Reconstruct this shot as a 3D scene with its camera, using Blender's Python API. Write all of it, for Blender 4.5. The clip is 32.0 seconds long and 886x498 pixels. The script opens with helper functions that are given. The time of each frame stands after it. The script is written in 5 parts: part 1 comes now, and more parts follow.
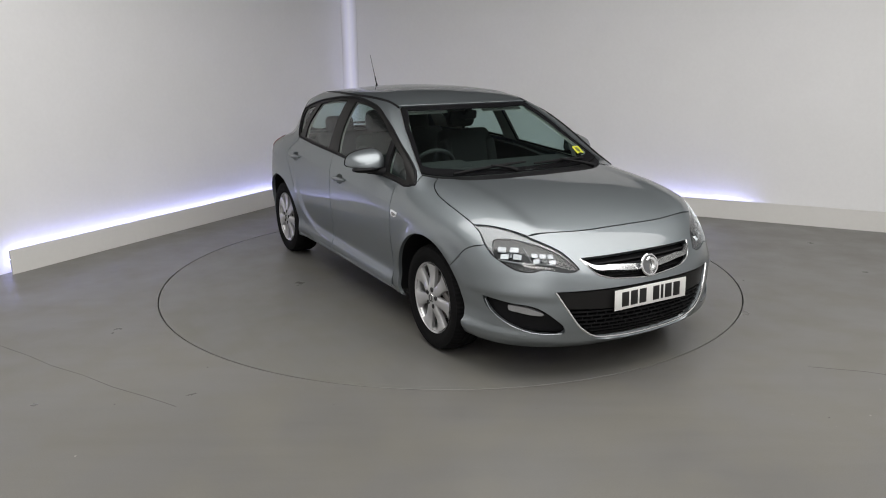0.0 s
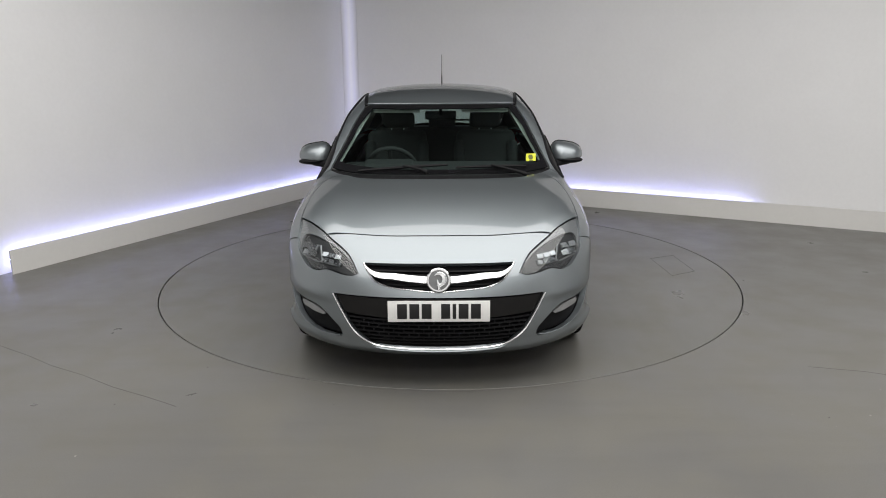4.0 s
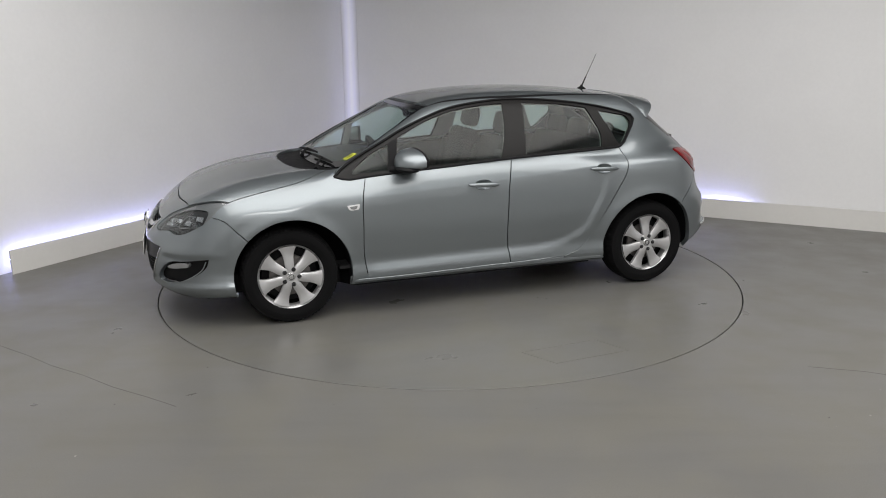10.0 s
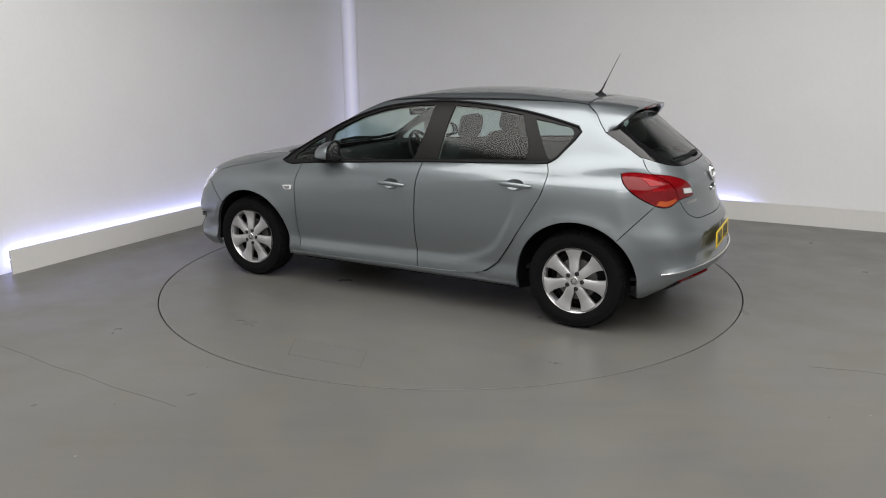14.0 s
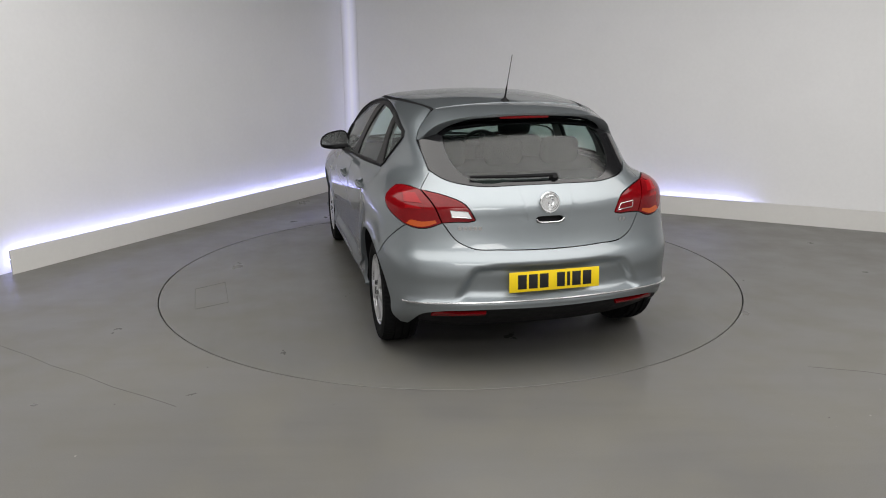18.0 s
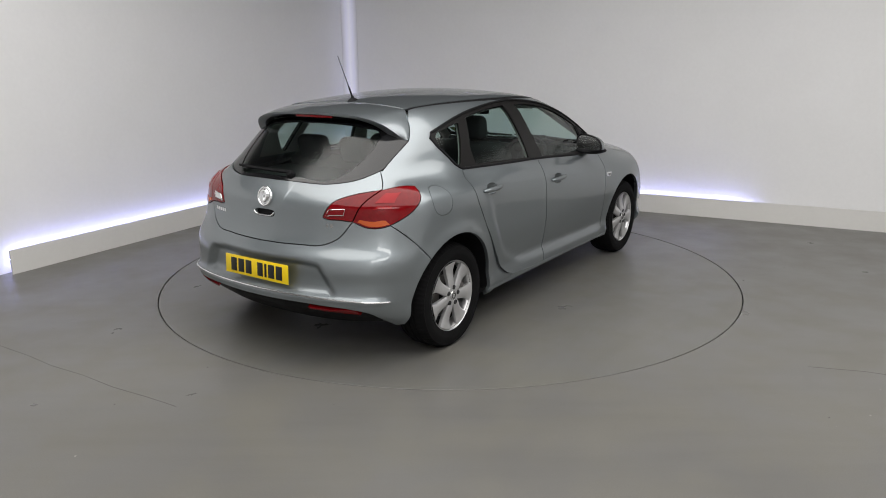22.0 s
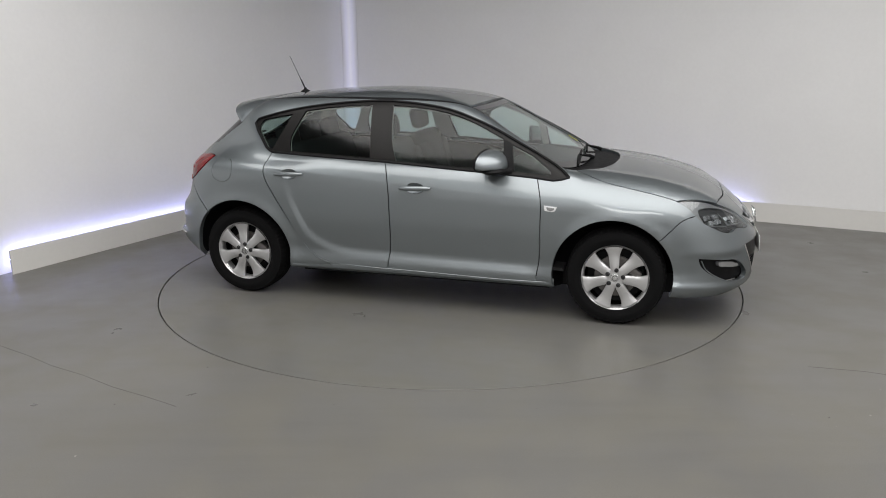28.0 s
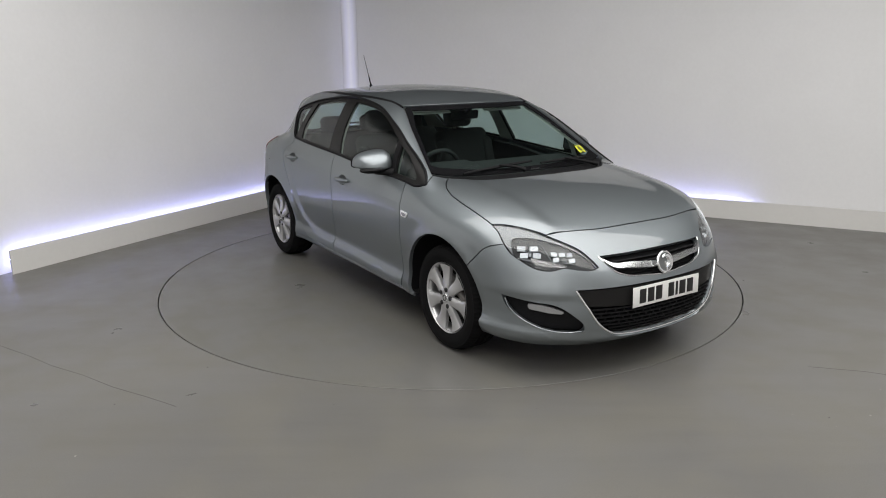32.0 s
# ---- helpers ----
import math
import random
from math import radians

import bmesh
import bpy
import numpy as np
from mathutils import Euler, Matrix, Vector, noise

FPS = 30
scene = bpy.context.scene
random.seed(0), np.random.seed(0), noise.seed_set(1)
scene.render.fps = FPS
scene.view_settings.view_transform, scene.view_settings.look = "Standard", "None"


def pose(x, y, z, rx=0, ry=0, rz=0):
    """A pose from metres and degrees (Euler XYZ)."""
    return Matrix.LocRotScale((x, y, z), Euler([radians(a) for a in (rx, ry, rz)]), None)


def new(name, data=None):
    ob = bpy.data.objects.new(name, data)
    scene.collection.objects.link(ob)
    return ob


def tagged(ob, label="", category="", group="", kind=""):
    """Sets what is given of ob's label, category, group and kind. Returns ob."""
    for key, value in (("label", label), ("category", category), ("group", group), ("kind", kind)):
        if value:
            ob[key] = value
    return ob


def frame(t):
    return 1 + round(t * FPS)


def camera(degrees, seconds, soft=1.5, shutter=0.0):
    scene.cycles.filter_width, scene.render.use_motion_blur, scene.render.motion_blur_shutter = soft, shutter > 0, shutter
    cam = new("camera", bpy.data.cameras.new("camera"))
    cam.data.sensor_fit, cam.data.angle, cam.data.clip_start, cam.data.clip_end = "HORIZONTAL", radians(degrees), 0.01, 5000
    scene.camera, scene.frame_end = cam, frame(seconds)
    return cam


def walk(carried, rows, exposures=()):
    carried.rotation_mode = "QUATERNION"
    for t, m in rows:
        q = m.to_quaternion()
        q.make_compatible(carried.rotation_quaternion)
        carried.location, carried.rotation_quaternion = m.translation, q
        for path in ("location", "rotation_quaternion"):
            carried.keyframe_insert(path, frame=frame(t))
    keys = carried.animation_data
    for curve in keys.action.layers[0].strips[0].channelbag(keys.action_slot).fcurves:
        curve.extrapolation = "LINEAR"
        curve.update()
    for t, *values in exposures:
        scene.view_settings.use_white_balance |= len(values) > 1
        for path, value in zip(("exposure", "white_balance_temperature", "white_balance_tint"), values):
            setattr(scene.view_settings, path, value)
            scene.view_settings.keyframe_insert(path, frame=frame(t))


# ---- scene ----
# One car on a turntable in a white studio. Turntable axis at the origin, floor at z = 0.
cam = camera(61.169, 32.0, soft=1.0)
CAM = pose(0, -5.8859, 1.7233, 75.3713, 0.3859, 0.3977)
walk(cam, [(0, CAM), (32, CAM)], exposures=[(0, 0.0), (32, 0.0)])

# Heading of the car and the disc, in degrees, at seconds.
TURN = ((0, -59.86), (.5, -59.86), (1, -60.45), (1.5, -62.52), (2, -66.56), (2.5, -71.95), (3, -78.1), (3.5, -84.0), (5.5, -107.99), (6, -114.1),
        (7, -125.9), (8, -137.65), (9, -149.4), (10, -160.95), (11, -172.5), (12, -184.1), (13, -195.95), (14, -207.75), (14.5, -213.6),
        (16.5, -237.3), (17, -243.4), (18, -255.6), (19, -267.75), (20, -279.9), (21, -292.05), (22, -304.2), (23, -316.2), (24, -328.1),
        (25, -340.0), (25.5, -345.8), (27.5, -369.9), (28, -375.95), (29, -387.5), (30, -399.1), (31, -410.5), (31.5, -414.5), (32, -416.96))
PIVOT = Vector((-.0265, .0595, 0))   # the turntable's axis in the car's own space


def motions():
    walk(turntable, [(t, pose(0, 0, 0, 0, 0, a)) for t, a in TURN])
    walk(car, [(t, pose(0, 0, 0, 0, 0, a) @ Matrix.Translation(-PIVOT)) for t, a in TURN])


# ---- light ----
world = bpy.data.worlds.new("world")
scene.world = world
world.use_nodes = True
world.node_tree.nodes["Background"].inputs[0].default_value = (.8, .82, .85, 1)
world.node_tree.nodes["Background"].inputs[1].default_value = .05


def area(name, x, y, z, sx, sy, watts, colour=(1, .98, .95)):
    lamp = bpy.data.lights.new(name, "AREA")
    lamp.shape, lamp.size, lamp.size_y, lamp.energy, lamp.color = "RECTANGLE", sx, sy, watts, colour
    ob = new(name, lamp)
    ob.matrix_world = pose(x, y, z)
    return ob


# one broad softbox over the near half of the studio
area("softbox", .8, -2.75, 3.9, 8.4, 4.7, 385)
# smaller added fill lamp behind the viewpoint, brightens near floor and car sides
area("rear_fill", .4, -7.0, 3.9, 2.8, 1.6, 110)


# ---- materials ----
def material(name, colour, rough=.5, metal=0.0, coat=0.0, grain=0.0, scale=40.0, bump=0.0, spec=.5, emit=None, power=0.0, gloss=.08):
    m = bpy.data.materials.new(name)
    m.use_nodes = True
    nt = m.node_tree
    b = nt.nodes["Principled BSDF"]
    b.inputs["Base Color"].default_value = (*colour, 1)
    b.inputs["Roughness"].default_value = rough
    b.inputs["Metallic"].default_value = metal
    b.inputs["Coat Weight"].default_value = coat
    b.inputs["Coat Roughness"].default_value = gloss
    b.inputs["Specular IOR Level"].default_value = spec
    if emit:
        b.inputs["Emission Color"].default_value = (*emit, 1)
        b.inputs["Emission Strength"].default_value = power
    if grain or bump:
        co = nt.nodes.new("ShaderNodeTexCoord")
        fine = nt.nodes.new("ShaderNodeTexNoise")
        fine.inputs["Scale"].default_value, fine.inputs["Detail"].default_value = scale, 5
        nt.links.new(co.outputs["Object"], fine.inputs["Vector"])
        broad = nt.nodes.new("ShaderNodeTexNoise")
        broad.inputs["Scale"].default_value, broad.inputs["Detail"].default_value = scale / 12, 3
        nt.links.new(co.outputs["Object"], broad.inputs["Vector"])
        add = nt.nodes.new("ShaderNodeMath")
        add.operation = "ADD"
        nt.links.new(fine.outputs["Fac"], add.inputs[0])
        nt.links.new(broad.outputs["Fac"], add.inputs[1])
        if grain:
            ramp = nt.nodes.new("ShaderNodeMapRange")
            ramp.inputs["From Min"].default_value, ramp.inputs["From Max"].default_value = .6, 1.4
            ramp.inputs["To Min"].default_value, ramp.inputs["To Max"].default_value = 1 - grain, 1 + grain
            nt.links.new(add.outputs[0], ramp.inputs[0])
            mul = nt.nodes.new("ShaderNodeVectorMath")
            mul.operation = "SCALE"
            mul.inputs[0].default_value = colour
            nt.links.new(ramp.outputs[0], mul.inputs["Scale"])
            nt.links.new(mul.outputs[0], b.inputs["Base Color"])
            r2 = nt.nodes.new("ShaderNodeMapRange")
            r2.inputs["From Min"].default_value, r2.inputs["From Max"].default_value = .6, 1.4
            r2.inputs["To Min"].default_value, r2.inputs["To Max"].default_value = max(rough - grain * .6, 0), min(rough + grain * .6, 1)
            nt.links.new(add.outputs[0], r2.inputs[0])
            nt.links.new(r2.outputs[0], b.inputs["Roughness"])
        if bump:
            bp = nt.nodes.new("ShaderNodeBump")
            bp.inputs["Strength"].default_value, bp.inputs["Distance"].default_value = bump, .002
            nt.links.new(fine.outputs["Fac"], bp.inputs["Height"])
            nt.links.new(bp.outputs[0], b.inputs["Normal"])
    return m


def glass(name, colour, spec=.5, rough=.0):
    """A thin pane: what lies behind it shows through, tinted, with a dielectric's gloss on top."""
    m = material(name, (0, 0, 0), rough, spec=spec)
    nt = m.node_tree
    tr, add = nt.nodes.new("ShaderNodeBsdfTransparent"), nt.nodes.new("ShaderNodeAddShader")
    tr.inputs["Color"].default_value = (*colour, 1)
    nt.links.new(tr.outputs[0], add.inputs[0])
    nt.links.new(nt.nodes["Principled BSDF"].outputs[0], add.inputs[1])
    nt.links.new(add.outputs[0], nt.nodes["Material Output"].inputs["Surface"])
    return m


PAINT = material("silver_paint", (.255, .282, .299), .45, .90, 1.0, .02, 900, gloss=.025)
PAINT.node_tree.nodes["Principled BSDF"].inputs["Specular Tint"].default_value = (.35, .35, .36, 1)   # flake paint darkens at glancing angles
BLACK = material("black_plastic", (.006, .006, .007), .6, grain=.15, scale=300, spec=.18)
GLOSSBLACK = material("gloss_black", (.006, .006, .007), .12, coat=.5)
RUBBER = material("tyre_rubber", (.006, .006, .0065), .9, grain=.1, scale=200, bump=.2, spec=.12)
ALLOY = material("alloy_silver", (.58, .58, .59), .36, .7, .3, .03, 300)
CHROME = material("chrome", (.85, .86, .87), .16, 1)
WINDOW = glass("window_glass", (.60, .70, .67), .42, .15)
TINTED = glass("rear_glass", (.50, .58, .55), .42, .14)
CLEAR = glass("clear_lens", (.93, .95, .96))
TRIM = material("gloss_trim", (.008, .008, .009), .10, coat=.0, spec=.55, grain=.02, scale=60)
TRIMDULL = material("satin_trim", (.010, .0095, .0095), .40, grain=.1, scale=150, spec=.2)
SATIN = material("satin_silver", (.75, .76, .77), .22, .9)
LAMPDARK = material("lamp_housing", (.02, .0205, .022), .45, .1, grain=.1, scale=80)
LAMPGREY = material("lamp_bezel", (.21, .215, .22), .42, .7, grain=.05, scale=80)
FOGLENS = material("fog_lens", (.28, .285, .29), .2, .3, .3, grain=.15, scale=150)
LENS = material("clear_moulding", (.75, .76, .77), .12, .15, .6, grain=.08, scale=150)
RED = material("red_lens", (.15, .002, .004), .05, coat=0.0, spec=.3, grain=.25, scale=45, bump=.25)
REDLIGHT = material("red_lens_bright", (.26, .005, .008), .06, coat=0.0, spec=.25, grain=.1, scale=90)
AMBER = material("amber_lens", (.42, .07, .008), .10, coat=0.0, grain=.1, scale=90)
PLATE_W = material("white_plate", (.78, .78, .76), .35, grain=.03, scale=80)
PLATE_Y = material("yellow_plate", (.86, .62, .008), .35, grain=.03, scale=80)
INK = material("plate_black", (.01, .01, .01), .4)
FABRIC = material("seat_fabric", (.036, .037, .039), .9, grain=.25, scale=400, bump=.06)
DASH = material("dash_plastic", (.028, .028, .030), .8, grain=.15, scale=300, bump=.2)
HEADLINING = material("headlining", (.42, .42, .40), .9, grain=.06, scale=200, bump=.2)
PRINT = material("faded_print", (.10, .11, .03), .5)
REFLECT = material("lamp_reflector", (.30, .31, .32), .27, 1)
STICKER = material("yellow_sticker", (.58, .60, .04), .5, grain=.03, scale=80)
BOLT = material("bolt_steel", (.03, .03, .032), .45, .3)
DISCIRON = material("brake_iron", (.16, .15, .145), .45, .7, grain=.2, scale=90)
JOINT = material("joint_dirt", (.118, .114, .107), .7)
CEILING = material("grey_ceiling", (.10, .10, .10), .8, grain=.1, scale=8)
GREYWALL = material("grey_wall", (.78, .78, .785), .8, grain=.05, scale=30)
DARKWALL = material("dark_upper_wall", (.05, .05, .055), .85, grain=.08, scale=20)
WHITEWALL = material("white_wall", (.83, .83, .84), .75, grain=.02, scale=30, bump=.05)


def floor_material(name, colour, shift):
    """Worn floor paint: broad stains, drag streaks, fine grain and scuffed gloss."""
    m = material(name, colour, .4)
    nt = m.node_tree
    b = nt.nodes["Principled BSDF"]
    co = nt.nodes.new("ShaderNodeTexCoord")

    def layer(scale, detail, stretch=(1, 1, 1), rough=.55):
        mp, no = nt.nodes.new("ShaderNodeMapping"), nt.nodes.new("ShaderNodeTexNoise")
        mp.inputs["Scale"].default_value = stretch
        mp.inputs["Location"].default_value = (shift, shift * .7, 0)
        mp.inputs["Rotation"].default_value = (0, 0, .6)
        no.inputs["Scale"].default_value, no.inputs["Detail"].default_value, no.inputs["Roughness"].default_value = scale, detail, rough
        nt.links.new(co.outputs["Object"], mp.inputs[0])
        nt.links.new(mp.outputs[0], no.inputs["Vector"])
        return no.outputs["Fac"]

    def span(value, f0, f1, t0, t1):
        r = nt.nodes.new("ShaderNodeMapRange")
        for k, v in zip(("From Min", "From Max", "To Min", "To Max"), (f0, f1, t0, t1)):
            r.inputs[k].default_value = v
        nt.links.new(value, r.inputs[0])
        return r.outputs[0]

    def times(a, c):
        n = nt.nodes.new("ShaderNodeMath")
        n.operation = "MULTIPLY"
        nt.links.new(a, n.inputs[0])
        nt.links.new(c, n.inputs[1])
        return n.outputs[0]

    broad, cloud, streak, grain = layer(.55, 4), layer(2.4, 6), layer(3.0, 4, (.35, 3.2, 1)), layer(160, 3)
    tone = times(times(span(broad, .35, .65, .94, 1.07), span(cloud, .3, .7, .965, 1.035)), times(span(streak, .45, .75, 1.0, .935), span(grain, .3, .7, .92, 1.08)))
    sc = nt.nodes.new("ShaderNodeVectorMath")
    sc.operation = "SCALE"
    tint = nt.nodes.new("ShaderNodeMix")
    tint.data_type = "RGBA"
    tint.inputs["A"].default_value = (*colour, 1)
    tint.inputs["B"].default_value = (colour[0] * 1.01, colour[1] * .995, colour[2] * .94, 1)
    nt.links.new(span(cloud, .4, .62, 0, 1), tint.inputs["Factor"])
    nt.links.new(tint.outputs["Result"], sc.inputs[0])
    nt.links.new(tone, sc.inputs["Scale"])
    nt.links.new(sc.outputs[0], b.inputs["Base Color"])
    nt.links.new(span(cloud, .3, .7, .27, .42), b.inputs["Roughness"])
    bp = nt.nodes.new("ShaderNodeBump")
    bp.inputs["Strength"].default_value, bp.inputs["Distance"].default_value = .06, .001
    nt.links.new(grain, bp.inputs["Height"])
    nt.links.new(bp.outputs[0], b.inputs["Normal"])
    return m


FLOOR = floor_material("floor_paint", (.134, .131, .1245), 3.0)
DISC = floor_material("disc_paint", (.132, .130, .1235), 11.0)
CHIP = material("bare_chip", (.30, .29, .27), .6)
SCUFF = material("dark_scuff", (.045, .042, .04), .6)
CRACK = material("hairline", (.098, .094, .090), .6)
SKIRT = material("skirting_paint", (.72, .71, .69), .5, grain=.02, scale=30)
LED = material("led_strip", (.9, .9, 1), .5, emit=(.42, .45, 1), power=21)
CORNER = material("corner_glow", (.74, .74, .76), .5, emit=(.72, .72, 1), power=.30)


# ---- mesh tools ----
def part(name, data, mat, parent=None, label=""):
    """Links a mesh (or bmesh) as one object under a thing or part."""
    if isinstance(data, bmesh.types.BMesh):
        me = bpy.data.meshes.new(name)
        data.to_mesh(me)
        data.free()
        data = me
    if mat and not data.materials:
        data.materials.append(mat)
    ob = new(name, data)
    ob.parent = parent
    if label:
        tagged(ob, label)
    return ob


def smooth(bm, angle=35):
    for f in bm.faces:
        f.smooth = True
    for e in bm.edges:
        if len(e.link_faces) == 2 and e.calc_face_angle(0) > radians(angle):
            e.smooth = False
    return bm


def box(sx, sy, sz, m=Matrix(), bevel=0.0, segments=2):
    bm = bmesh.new()
    bmesh.ops.create_cube(bm, size=1, matrix=m @ Matrix.Diagonal((sx, sy, sz, 1)))
    if bevel:
        bmesh.ops.bevel(bm, geom=bm.edges[:], offset=bevel, segments=segments, affect="EDGES", profile=.5)
        smooth(bm)
    return bm


def lathe(profile, n=48, m=Matrix(), closed=False):
    """Turns (radius, height) pairs round the z axis."""
    bm = bmesh.new()
    rings = []
    for r, z in profile:
        rings.append([bm.verts.new(m @ Vector((r * math.cos(2 * math.pi * i / n), r * math.sin(2 * math.pi * i / n), z))) for i in range(n)])
    pairs = list(zip(rings, rings[1:])) + ([(rings[-1], rings[0])] if closed else [])
    for a, b in pairs:
        for i in range(n):
            bm.faces.new((a[i], a[(i + 1) % n], b[(i + 1) % n], b[i]))
    if not closed:
        if profile[0][0] > 1e-4:
            bm.faces.new(rings[0][::-1])
        if profile[-1][0] > 1e-4:
            bm.faces.new(rings[-1])
    bmesh.ops.remove_doubles(bm, verts=bm.verts, dist=1e-5)
    bmesh.ops.recalc_face_normals(bm, faces=bm.faces)
    return smooth(bm)


def tube(points, r, n=8, closed=False):
    """A round bar along points; r is a radius or a list of them."""
    bm = bmesh.new()
    pts = [Vector(p) for p in points]
    rs = list(r) if isinstance(r, (list, tuple)) else [r] * len(pts)
    rings = []
    for i, p in enumerate(pts):
        a = pts[i - 1] if i or closed else pts[i]
        b = pts[(i + 1) % len(pts)] if i < len(pts) - 1 or closed else pts[i]
        t = (b - a).normalized()
        s = t.cross(Vector((0, 0, 1)) if abs(t.z) < .9 else Vector((1, 0, 0))).normalized()
        u = s.cross(t)
        rings.append([bm.verts.new(p + (s * math.cos(2 * math.pi * k / n) + u * math.sin(2 * math.pi * k / n)) * rs[i]) for k in range(n)])
    for a, b in list(zip(rings, rings[1:])) + ([(rings[-1], rings[0])] if closed else []):
        for k in range(n):
            bm.faces.new((a[k], a[(k + 1) % n], b[(k + 1) % n], b[k]))
    if not closed:
        bm.faces.new(rings[0][::-1])
        bm.faces.new(rings[-1])
    bmesh.ops.recalc_face_normals(bm, faces=bm.faces)
    return smooth(bm, 50)


def plate(outline, z0, z1):
    """A flat plate from an (x, y) outline between two heights."""
    bm = bmesh.new()
    lo = [bm.verts.new((x, y, z0)) for x, y in outline]
    hi = [bm.verts.new((x, y, z1)) for x, y in outline]
    bm.faces.new(hi)
    bm.faces.new(lo[::-1])
    for i in range(len(lo)):
        j = (i + 1) % len(lo)
        bm.faces.new((lo[i], lo[j], hi[j], hi[i]))
    bmesh.ops.recalc_face_normals(bm, faces=bm.faces)
    return bm


# ---- the room ----
DISC_R = 2.236
LEFT_DIR, RIGHT_DIR = Vector((.4711, .8821, 0)), Vector((.8930, -.4501, 0))
LEFT_OUT, RIGHT_OUT = Vector((-.8821, .4711, 0)), Vector((.4501, .8930, 0))
SKIRT_CORNER = Vector((-1.3456, 4.0969, 0))   # where the two skirting faces would meet
GAP, ROOM_H = .080, 4.0


def ring_floor():
    bm = bmesh.new()
    n = 128
    inner = [(DISC_R + .006) * Vector((math.cos(2 * math.pi * i / n), math.sin(2 * math.pi * i / n), 0)) for i in range(n)]
    a = [bm.verts.new(p) for p in inner]
    b = [bm.verts.new(p * 13 / DISC_R) for p in inner]
    c = [bm.verts.new(p - Vector((0, 0, .06))) for p in inner]
    for i in range(n):
        j = (i + 1) % n
        bm.faces.new((a[i], b[i], b[j], a[j]))
        bm.faces.new((c[i], a[i], a[j], c[j]))
    bm.faces.new(c)
    bmesh.ops.recalc_face_normals(bm, faces=bm.faces)
    return bm


tagged(part("floor", ring_floor(), FLOOR), "grey painted studio floor with a round cut for the turntable", "floor", kind="structure")


def wall_between(name, p, q, out, thick=.12, z0=0.0, z1=ROOM_H, mat=WHITEWALL, label="plain white painted studio wall"):
    base = [p, q, q + out * thick, p + out * thick]
    return tagged(part(name, plate([(v.x, v.y) for v in base], z0, z1), mat), label, "wall", kind="structure")


wall_corner = SKIRT_CORNER + (LEFT_OUT + RIGHT_OUT) * GAP
far_left = wall_corner - LEFT_DIR * 10.5
far_right = wall_corner + RIGHT_DIR * 10.5
WHITE_H = 2.55   # the white paint ends here; the wall above is dark
wall_between("wall_left", far_left, wall_corner, LEFT_OUT, z1=WHITE_H)
wall_between("wall_right", wall_corner, far_right, RIGHT_OUT, z1=WHITE_H)
wall_between("wall_left_upper", far_left, wall_corner, LEFT_OUT, z0=WHITE_H, mat=DARKWALL, label="dark grey wall above the white paint")
wall_between("wall_right_upper", wall_corner, far_right, RIGHT_OUT, z0=WHITE_H, mat=DARKWALL, label="dark grey wall above the white paint")
wall_between("wall_back_left", far_left, far_left + RIGHT_DIR * 10.5, -LEFT_DIR, mat=GREYWALL, label="plain white wall behind the viewpoint")
wall_between("wall_back_right", far_right, far_right - LEFT_DIR * 10.5, RIGHT_DIR, mat=GREYWALL, label="plain white wall behind the viewpoint")
part("ceiling", plate([(v.x, v.y) for v in (far_left, wall_corner, far_right, far_left + RIGHT_DIR * 10.5)], ROOM_H, ROOM_H + .1), CEILING)
tagged(bpy.data.objects["ceiling"], "plain grey studio ceiling", "ceiling", kind="structure")


def skirting(name, p, q, out, led_to=1.0):
    """A low board that stands off the wall, with a light strip hidden behind it."""
    ob = tagged(new(name), "low white skirting board standing off the wall", "skirting", kind="structure")
    base = [p, q, q + out * .018, p + out * .018]
    part("board", plate([(v.x, v.y) for v in base], -.01, .20), SKIRT, ob)
    e = p + (q - p) * led_to
    s = [p + out * .024, e + out * .024, e + out * .044, p + out * .044]
    part("light_strip", plate([(v.x, v.y) for v in s], .120, .123), LED, ob, "bluish white light strip")
    return ob


skirting("skirting_left", SKIRT_CORNER - LEFT_DIR * 4.695, SKIRT_CORNER + LEFT_DIR * .0, LEFT_OUT)
skirting("skirting_right", SKIRT_CORNER + RIGHT_DIR * .02, SKIRT_CORNER + RIGHT_DIR * 9.0, RIGHT_OUT, .555)
# wall glow put into the corner strip's emission, brightest midway and fading sideways
cnt = CORNER.node_tree
ccoord, csplit, cramp, cmul = (cnt.nodes.new("ShaderNode" + k) for k in ("TexCoord", "SeparateXYZ", "ValToRGB", "Math"))
for at, v in ((.0, 0), (.22, .55), (.5, 1), (.78, .55), (1.0, 0)):
    e = cramp.color_ramp.elements.new(at) if 0 < at < 1 else cramp.color_ramp.elements[0 if at == 0 else -1]
    e.position, e.color = at, (v, v, v, 1)
cmul.operation = "MULTIPLY"
cmul.inputs[1].default_value = .34
cnt.links.new(ccoord.outputs["Generated"], csplit.inputs[0])
cnt.links.new(csplit.outputs["X"], cramp.inputs[0])
cnt.links.new(cramp.outputs[0], cmul.inputs[0])
cnt.links.new(cmul.outputs[0], cnt.nodes["Principled BSDF"].inputs["Emission Strength"])
c0 = wall_corner + RIGHT_DIR * .00 - RIGHT_OUT * .004
c1 = wall_corner + RIGHT_DIR * .24 - RIGHT_OUT * .004
tagged(part("corner_glow_strip", plate([(v.x, v.y) for v in (c0, c1, c1 + RIGHT_OUT * .003, c0 + RIGHT_OUT * .003)], .0, WHITE_H), CORNER),
       "tall bluish white emissive strip standing in for the glow in the room's corner", "light strip", kind="structure")

